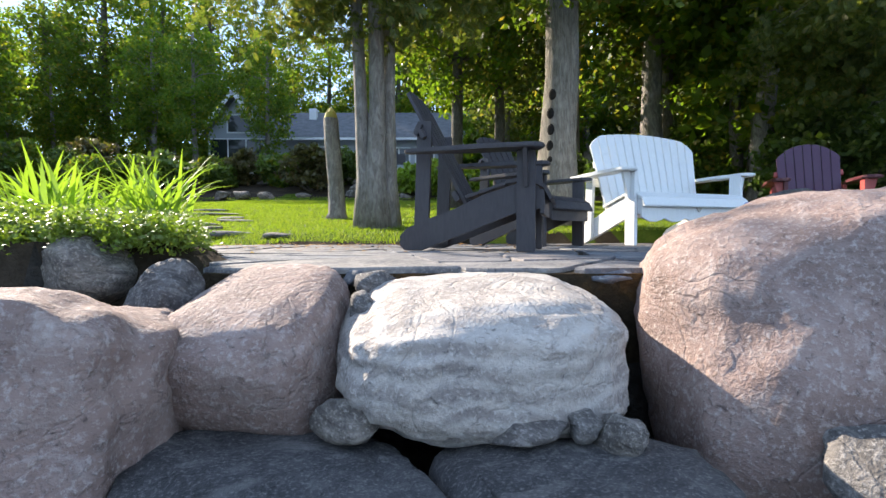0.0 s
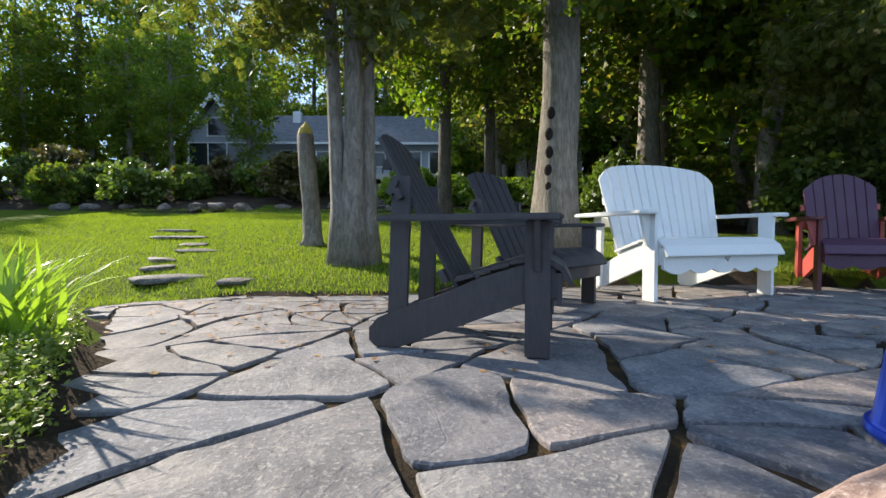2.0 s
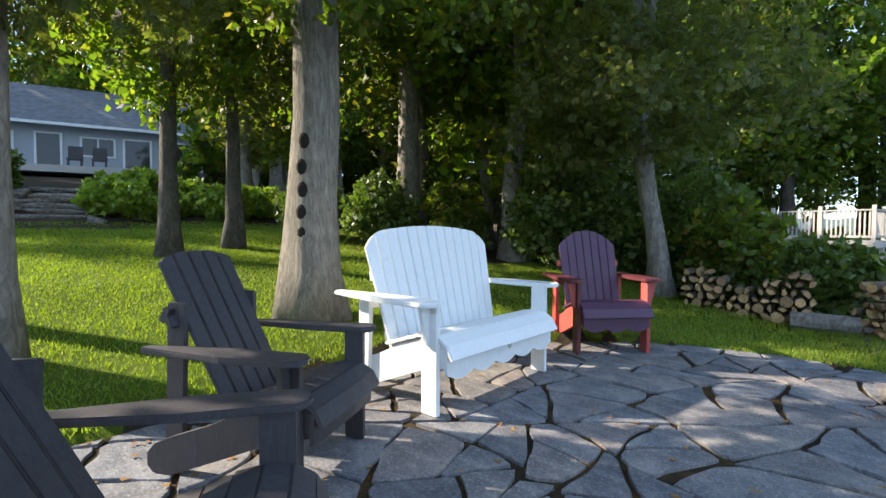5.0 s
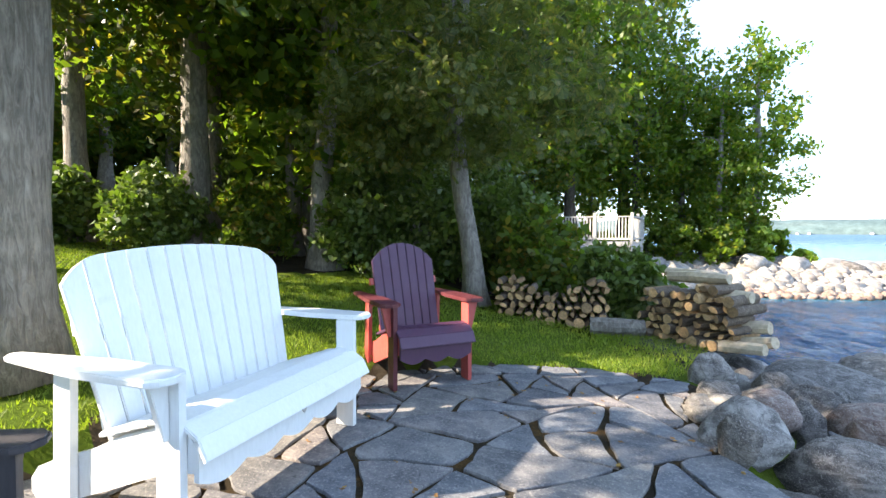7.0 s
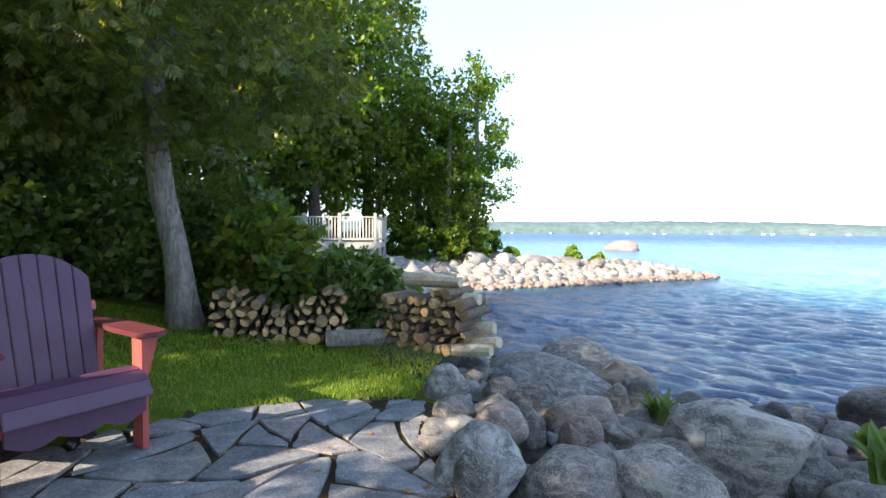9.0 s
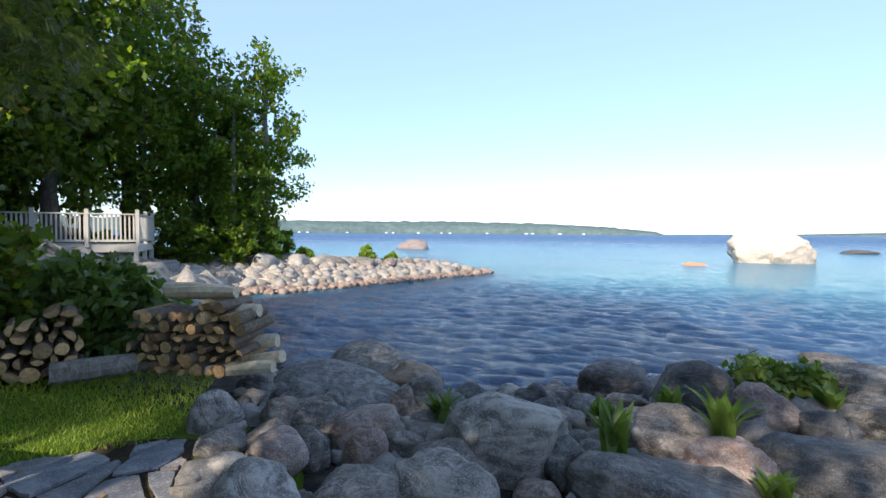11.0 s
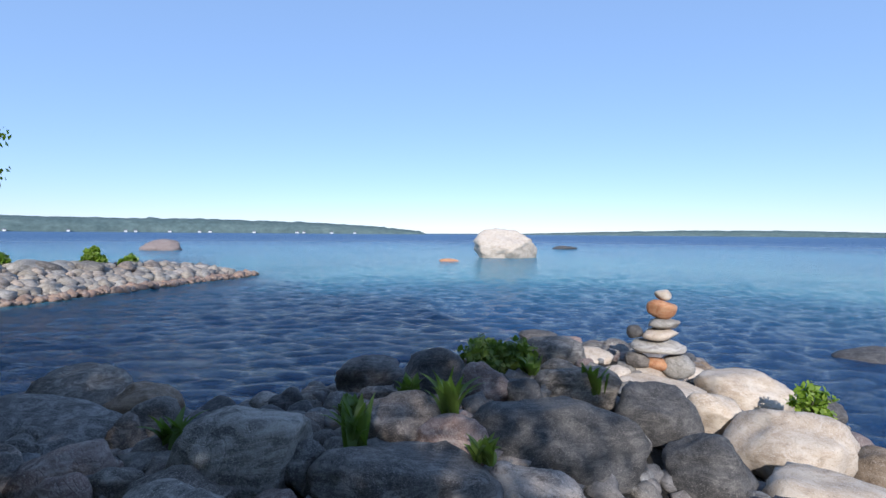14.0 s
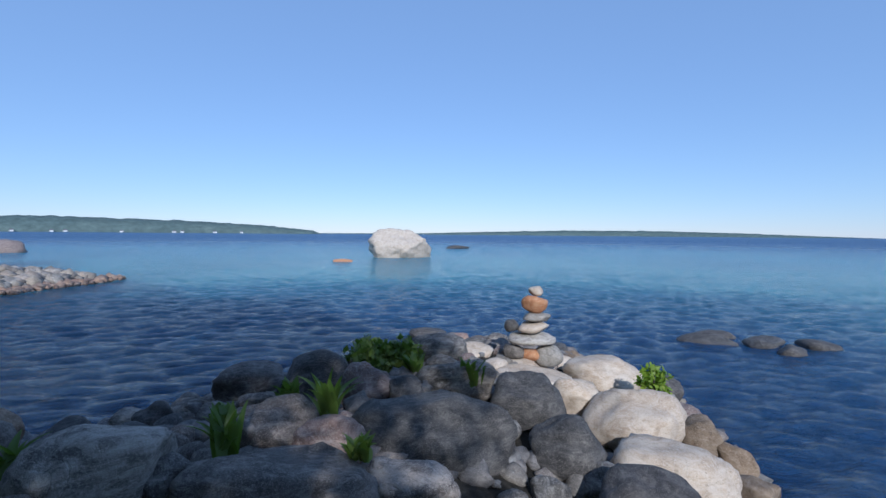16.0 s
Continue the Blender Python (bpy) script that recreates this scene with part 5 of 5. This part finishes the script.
for k, (x, y, w, h) in enumerate(((23.3, 6.0, 2.2, 2.2), (24.6, 4.8, 1.6, 1.6), (22.6, 7.6, 2.4, 2.2), (25.6, 3.4, 0.9, 0.6), (26.3, 0.4, 0.8, 1.0), (26.9, -0.9, 0.6, 0.7), (20.5, 9.5, 2.0, 1.5), (24.2, 6.8, 3.0, 3.4), (25.6, 5.6, 2.6, 3.0), (23.0, 8.8, 3.0, 3.2), (26.6, 4.6, 1.8, 1.8))):
    shrub(x, y, w, h, M_LIME if k in (1, 3, 4, 5) else M_LEAF, 480 + k, "light green shrub on the rocky spit", 50, 40, 0.12, z=max(land(x, y), WATER) + 0.1)


# ---- garden bed ----
def blade_clump(name, x, y, n, length, width, mat, seed, label, z, spread=0.12, arch=0.6):
    r = np.random.default_rng(seed)
    vs, fs = [], []
    for k in range(n):
        a, ln = r.random() * 6.28, length * (0.6 + 0.5 * r.random())
        out = arch * (0.4 + 0.9 * r.random())
        bx, by = r.normal() * spread * 0.5, r.normal() * spread * 0.5
        w = width * (0.7 + 0.6 * r.random())
        base = len(vs)
        for i in range(7):
            s = i / 6
            rad, up = ln * out * s ** 1.5, ln * (s - 0.5 * out * s ** 2.4)
            px, py = bx + math.cos(a) * rad, by + math.sin(a) * rad
            ww = w * (1 - s ** 2.2) * (0.6 + 0.4 * min(1, s * 4)) + 0.0006
            vs += [(px - math.sin(a) * ww, py + math.cos(a) * ww, up + ww * 0.5), (px, py, up), (px + math.sin(a) * ww, py - math.cos(a) * ww, up + ww * 0.5)]
        for i in range(6):
            for q in range(2):
                b = base + i * 3 + q
                fs.append((b, b + 1, b + 4, b + 3))
    t = thing(name, pose(x, y, z), label, "plant", "plants of the garden bed")
    v, f = np.array(vs), np.array(fs)
    for k in range(n):
        link_mesh("blade" if width < 0.02 else "leaf", mesh_np("blade", v[k * 21:k * 21 + 21], f[k * 12:k * 12 + 12] - k * 21), mat, t)
    return t


for k, (x, y, n, ln) in enumerate(((-1.38, 2.35, 60, 0.46), (-1.62, 2.6, 60, 0.44), (-1.9, 2.3, 60, 0.46), (-2.3, 2.7, 60, 0.45), (-2.1, 3.1, 50, 0.4), (-2.7, 2.3, 60, 0.45), (-3.2, 2.9, 60, 0.45), (-1.55, 2.0, 40, 0.36), (-2.5, 3.4, 40, 0.38))):
    blade_clump("daylily", x, y, n, ln * 1.12, 0.012, M_LILY, 500 + k, "daylily clump of arching bright green blades", 0.06)


def ground_cover():
    r = np.random.default_rng(77)
    cc = []
    while len(cc) < 1500:
        x, y = (r.uniform(-3.6, -0.68), r.uniform(1.2, 3.8)) if r.random() < 0.4 else (r.uniform(-1.9, -0.68), r.uniform(1.25, 3.0))
        if inside(BED, x, y) and edge_distance(BED, x, y) > 0.04:
            cc.append((x, y, 0.08 + 0.06 * r.random() + 0.05 * noise.noise(Vector((x * 3, y * 3, 0)))))
    me = leaves_mesh("ground_cover", np.array(cc), 0.075, 62, 0.0105, 0, 1.7, 0.35, 7)
    tagged(link_mesh("ground_cover", me, M_COVER), "low small-leaved ground cover spilling over the bed", "plants", kind="stuff")


ground_cover()
for k, (x, y, z, s) in enumerate(((5.49, 1.5, -0.25, 0.39), (4.45, 0.66, -0.1, 0.41), (5.0, -0.17, -0.1, 0.26), (4.29, -1.78, -0.2, 0.36), (3.79, 0.14, -0.1, 0.23), (4.98, -1.71, -0.2, 0.3), (4.42, -0.12, -0.1, 0.47), (5.05, 0.36, -0.1, 0.17))):
    blade_clump("broadleaf_weed", x, y, 18, s, 0.038, M_SHRUB, 600 + k, "broad-leaved green weed growing between shore boulders", z, 0.06, 0.5)
shrub(5.75, -2.0, 1.1, 0.45, M_SHRUB, 620, "low leafy green bush between shore boulders", 40, 46, 0.06, z=-0.42)
shrub(2.95, -3.35, 0.26, 0.42, M_LIME, 621, "small light green bush on the point", 16, 30, 0.04, z=-0.5)


def grass():
    r = np.random.default_rng(3)
    n = 230000
    x, y = r.uniform(-9.5, 8.2, n), 4.0 + 11.5 * r.random(n) ** 1.5
    y = np.where(x > 4.6, 2.9 + 6.0 * r.random(n), y)
    y = np.where(x < -2.2, 3.8 + 11.7 * r.random(n) ** 1.3, y)
    keep = np.array([not inside(PATIO, a, b) and not (a > 4.0 and b < 3.3) and not (a > 6.7 and b < 8) and not inside(BED, a, b) for a, b in zip(x, y)])
    x, y = x[keep], y[keep]
    z = np.array([rise(b) for b in y]) + np.array([0.05 * noise.noise(Vector((a * 0.5, b * 0.5, 3))) * min(1, max(0, (b - 5) / 4)) for a, b in zip(x, y)])
    n = len(x)
    a = r.random(n) * 6.28
    h = 0.022 + 0.02 * r.random(n)
    w = 0.0035 + 0.003 * r.random(n) + 0.001 * np.maximum(0, y - 5)
    lx, ly = r.normal(size=n) * 0.02, r.normal(size=n) * 0.02
    v = np.stack([np.stack([x - w * np.cos(a), y - w * np.sin(a), z - 0.01], -1), np.stack([x + w * np.cos(a), y + w * np.sin(a), z - 0.01], -1), np.stack([x + lx, y + ly, z + h], -1)], 1).reshape(-1, 3)
    ob = link_mesh("grass", mesh_np("grass", v, np.arange(n * 3).reshape(n, 3)), M_GRASS)
    tagged(ob, "short mown green lawn grass", "grass", kind="stuff")


grass()


def fallen_leaves():
    r = np.random.default_rng(13)
    cc = []
    while len(cc) < 320:
        x, y = (r.normal(-0.9, 0.8), r.normal(4.0, 0.5)) if r.random() < 0.65 else (r.uniform(-2, 4.8), r.uniform(2.4, 5.4))
        if inside(PATIO, x, y):
            cc.append((x, y, 0.012))
    me = leaves_mesh("fallen_leaves", np.array(cc), 0.02, 2, 0.02, 0, 1.5, 0.92, 5)
    co = np.empty(len(me.vertices) * 3, np.float32)
    me.vertices.foreach_get("co", co)
    co = co.reshape(-1, 3)
    co[:, 2] = np.clip(co[:, 2], 0.009, 0.022)
    me.vertices.foreach_set("co", co.ravel())
    tagged(link_mesh("fallen_leaves", me, M_LITTER), "scattered brown and orange fallen leaves on the patio", "leaves", kind="stuff")


fallen_leaves()
for k, (x, y, w, d) in enumerate(((-4.0, 8.6, 0.9, 0.5), (-2.95, 7.0, 0.6, 0.3), (-2.3, 5.1, 0.7, 0.35), (-1.7, 5.0, 0.4, 0.25), (-2.7, 5.6, 0.5, 0.3), (-3.0, 6.2, 0.55, 0.3), (-3.4, 7.7, 0.6, 0.35), (-4.6, 9.6, 0.8, 0.4))):
    rock(x, y, rise(y) + 0.005, w, d, 0.07, k * 25, M_GREY, 700 + k, "stepping_stone", "flat grey stepping stone set in the lawn", 3, 0.4, 0.15, group="stepping stones")


# ---- woodpiles ----
def log_ob(c, length, radius, axis_m, split, seed):
    r = random.Random(seed)
    n = 10
    if split:
        a0 = r.uniform(0, 6.28)
        span = r.uniform(1.6, 3.0)
        out = [(0, 0)] + [(radius * math.cos(a0 + span * k / 5), radius * math.sin(a0 + span * k / 5)) for k in range(6)]
        mx, my = sum(p[0] for p in out) / 7, sum(p[1] for p in out) / 7
        out = [(p[0] - mx, p[1] - my) for p in out]
    else:
        out = [(radius * (1 + 0.08 * math.sin(3 * k + seed)) * math.cos(6.283 * k / n), radius * (1 + 0.08 * math.sin(2 * k + seed)) * math.sin(6.283 * k / n)) for k in range(n)]
    me = bpy.data.meshes.new("log")
    bm = slab_bm(out, length, axis_m)
    bm.to_mesh(me)
    bm.free()
    me.materials.append(M_LOG)
    me.materials.append(M_CUT)
    me.polygons[0].material_index = me.polygons[1].material_index = 1
    if split:
        me.polygons[2].material_index = me.polygons[-1].material_index = 1
    return link_mesh("log", me, None, c)


def woodpile(x0, y0, x1, y1, z, height, r0, label, seed, length=0.4):
    a = math.atan2(y1 - y0, x1 - x0)
    ln = math.hypot(x1 - x0, y1 - y0)
    c = thing("woodpile", pose(x0, y0, z, 0, 0, math.degrees(a)), label, "woodpile", "woodpiles")
    r = random.Random(seed)
    row, zz = 0, r0
    while zz < height:
        u = r0 * (1 + row % 2)
        while u < ln - (row % 2) * r0:
            if zz < height * (0.82 + 0.3 * noise.noise(Vector((u * 2, seed, 0)))):
                q = r0 * r.uniform(0.75, 1.12)
                m = pose(u, r.uniform(-0.05, 0.05), zz, 90, 0, r.uniform(-5, 5))
                log_ob(c, length * r.uniform(0.9, 1.1), q, m, r.random() < 0.82, r.randrange(9999))
            u += r0 * 1.82
        zz += r0 * 1.62
        row += 1


woodpile(6.15, 5.75, 6.75, 4.45, 0.03, 0.6, 0.06, "stacked split firewood in the shade of a shrub", 1)
woodpile(6.95, 4.05, 6.55, 2.95, -0.02, 0.72, 0.058, "tall sunlit stack of split firewood by the shore", 2, 0.5)
for k, (x, y, z, a, t, ln) in enumerate(((6.78, 3.5, 0.7, 68, 2, 0.7), (6.92, 3.56, 0.71, 74, -3, 0.65), (6.72, 3.22, 0.52, 66, 4, 0.55), (6.6, 3.05, 0.06, 60, 14, 0.7), (6.74, 3.08, 0.2, 64, 8, 0.6), (6.45, 3.15, 0.04, 70, 6, 0.7))):
    g = thing("driftwood_log", pose(x, y, z, 0, t, a), "bleached split log lying on the woodpile", "log", "loose logs")
    part("log", tube_bm([(-ln / 2, 0, 0), (0, 0.02, 0.01), (ln / 2, 0, 0)], [0.06, 0.065, 0.055], 8, 0.4, seed=k), M_PALELOG, g)
stub = thing("driftwood_log", pose(6.55, 4.3, 0.09, 0, 0, 115), "short pale log on the grass beside the woodpile", "log", "loose logs")
part("log", tube_bm([(-0.3, 0, 0), (0, 0.01, 0), (0.3, 0, 0)], [0.1, 0.105, 0.1], 12, 0.2), M_BARK, stub)


# ---- lakeside deck ----
def deck():
    c = thing("lakeside_deck", pose(18.6, 8.05, 0.85, 0, 0, -80), "weathered wooden deck with a slatted railing above the rocks", "deck")
    part("joist_frame", box_bm((3.9, 3.0, 0.2), pose(-1.95, -1.5 + 3.0, -0.13)), M_DECK, c)
    for k in range(20):
        part("deck_board", box_bm((3.9, 0.14, 0.03), pose(-1.95, 0.07 + k * 0.15, -0.012)), M_DECK, c)
    for p in ((0, 0), (-1.3, 0), (-2.6, 0), (-3.9, 0), (0, 3), (0, 1.5)):
        part("post", box_bm((0.1, 0.1, 1.15), pose(p[0], p[1], 0.5)), M_DECK, c)
        part("post_leg", box_bm((0.12, 0.12, 1.6), pose(p[0] * 0.97 - 0.05, p[1] + 0.08, -0.95)), M_DECK, c)
    part("rail", box_bm((4.0, 0.12, 0.04), pose(-1.95, 0, 0.93)), M_DECK, c)
    part("rail", box_bm((3.9, 0.05, 0.07), pose(-1.95, 0, 0.12)), M_DECK, c)
    part("rail", box_bm((0.12, 3.0, 0.04), pose(0, 1.5, 0.93)), M_DECK, c)
    part("rail", box_bm((0.05, 3.0, 0.07), pose(0, 1.5, 0.12)), M_DECK, c)
    for k in range(34):
        b = part("baluster", box_bm((0.045, 0.03, 0.8)), M_DECK, c)
        b.location = (-0.1 - k * 0.114, 0, 0.52)
    for k in range(26):
        b = part("baluster", box_bm((0.03, 0.045, 0.8)), M_DECK, c)
        b.location = (0, 0.1 + k * 0.113, 0.52)


deck()


def pallet():
    c = thing("wooden_pallet", pose(7.65, 4.35, -0.05, 0, -28, -70), "grey weathered slatted wooden panel leaning by the woodpile", "pallet")
    for k in range(8):
        part("slat", box_bm((0.02, 0.05, 0.62), pose(0, -0.28 + 0.08 * k, 0.33)), M_DECK, c)
    for z in (0.12, 0.5):
        part("batten", box_bm((0.03, 0.66, 0.06), pose(0.026, 0, z)), M_DECK, c)


pallet()


# ---- the house ----
def window(c, x, y, z, w, h, mull=1, name="window"):
    f = part(name, box_bm((w, 0.1, h), pose(x, y, z)), M_TRIM, c)
    pw = (w - 0.12) / mull
    for k in range(mull):
        part("pane", box_bm((pw - 0.08, 0.02, h - 0.16), pose(x - w / 2 + 0.06 + pw * (k + 0.5), y - 0.052, z)), M_GLASS, f)


def home():
    c = thing("lake_house", pose(0, 32, 3.85), "grey-sided lake house with a glazed gable wing among trees", "house")
    part("wall", box_bm((13.2, 7, 2.6), pose(-4.7, 3.5, 1.3)), M_SIDING, c)
    gable = [(-15.1, 0), (-11.3, 0), (-11.3, 2.7), (-13.2, 5.1), (-15.1, 2.7)]
    part("wall", slab_bm(gable, 8.0, pose(0, 3.2, 0, 90)), M_SIDING, c, "gable wing wall")
    for sx, x0 in ((-1, -13.2), (1, -13.2)):
        part("roof", slab_bm([(0, 0), (3.4, 0), (3.4, 9.2), (0, 9.2)] if sx > 0 else [(-3.4, 0), (0, 0), (0, 9.2), (-3.4, 9.2)], 0.16, pose(x0, -1.5, 5.25, 0, 51.5 * sx, 0)), M_ROOF, c)
        part("barge_board", box_bm((3.4, 0.05, 0.28), pose(x0 + sx * 1.06, -1.53, 3.9, 0, 51.5 * sx, 0)), M_TRIM, c)
    part("roof", slab_bm([(-11.6, 0), (2.4, 0), (2.4, 5.2), (-10.5, 5.2)], 0.16, pose(0, -0.7, 2.45, 31)), M_ROOF, c)
    part("roof", slab_bm([(-10.5, 0), (2.4, 0), (2.4, 5.2), (-11.6, 5.2)], 0.16, pose(0, 8.2, 2.45, 149) @ Matrix.Scale(-1, 4, (0, 1, 0)) @ Matrix.Scale(-1, 4, (0, 1, 0))), M_ROOF, c)
    part("gutter", box_bm((13.8, 0.12, 0.14), pose(-4.6, -0.74, 2.42)), M_TRIM, c)
    part("chimney", box_bm((0.5, 0.5, 0.9), pose(-9.2, 2.6, 4.7)), M_TRIM, c)
    window(c, -13.2, -0.84, 1.55, 3.6, 1.75, 3)
    window(c, -13.2, -0.84, 0.4, 3.6, 0.45, 3)
    window(c, -13.05, -0.84, 3.35, 1.6, 1.2, 1)
    window(c, -11.85, -0.84, 3.1, 0.55, 0.7, 1)
    window(c, -9.1, -0.02, 1.05, 1.1, 2.1, 1, "glass_door")
    window(c, -7.3, -0.02, 1.3, 2.2, 1.5, 2)
    window(c, -4.9, -0.02, 1.05, 1.1, 2.1, 1, "glass_door")
    window(c, -2.9, -0.02, 1.5, 1.5, 1.0, 2)
    window(c, -1.2, -0.02, 1.05, 1.3, 2.0, 1, "glass_door")
    window(c, 0.5, -0.02, 1.05, 1.3, 2.0, 1, "glass_door")


home()
terrace = tagged(part("terrace", box_bm((16, 4.5, 0.3), pose(-5, 29.6, 3.72)), M_DECK), "wooden terrace along the front of the lake house", "terrace", kind="structure")
for k in range(7):
    st = rock(-2.1, 15.7 + 0.42 * k, 1.22 + 0.155 * k, 1.75, 0.62, 0.17, 2 * (k % 3) - 2, M_GREY, 800 + k, "stone_step", "rough grey stone garden step", 3, 0.6, 0.08, group="garden steps")
for k in range(7):
    rock(-2.1 + 0.9 * (-1) ** k, 15.6 + 0.4 * k, 1.25 + 0.14 * k, 0.5, 0.5, 0.4, 50 * k, M_GREY, 820 + k, "garden_stone", "rough grey stone beside the garden steps", 3, group="stones along the steps")
for k in range(11):
    x = -11 + k * 0.95 + 0.3 * math.sin(k * 5)
    if not -3.3 < x < -1.0:
        rock(x, 15.4 + 0.3 * math.sin(k), rise(15.4) + 0.05, 0.55, 0.4, 0.3, k * 33, M_GREY, 840 + k, "garden_stone", "grey edging stone at the foot of the bank", 3, group="stones along the bank")
for k in range(2):
    ch = thing("garden_chair", pose(-3.4 + k * 0.9, 28.6, 3.87), "dark garden chair on the terrace", "chair", "terrace chairs")
    part("seat", box_bm((0.55, 0.5, 0.06), pose(0, 0, 0.42)), M_BLACK, ch)
    part("backrest", box_bm((0.55, 0.05, 0.6), pose(0, 0.25, 0.72)), M_BLACK, ch)
    for sx in (-0.24, 0.24):
        for sy in (-0.2, 0.2):
            part("leg", box_bm((0.04, 0.04, 0.42), pose(sx, sy, 0.2)), M_BLACK, ch)

build_patio()
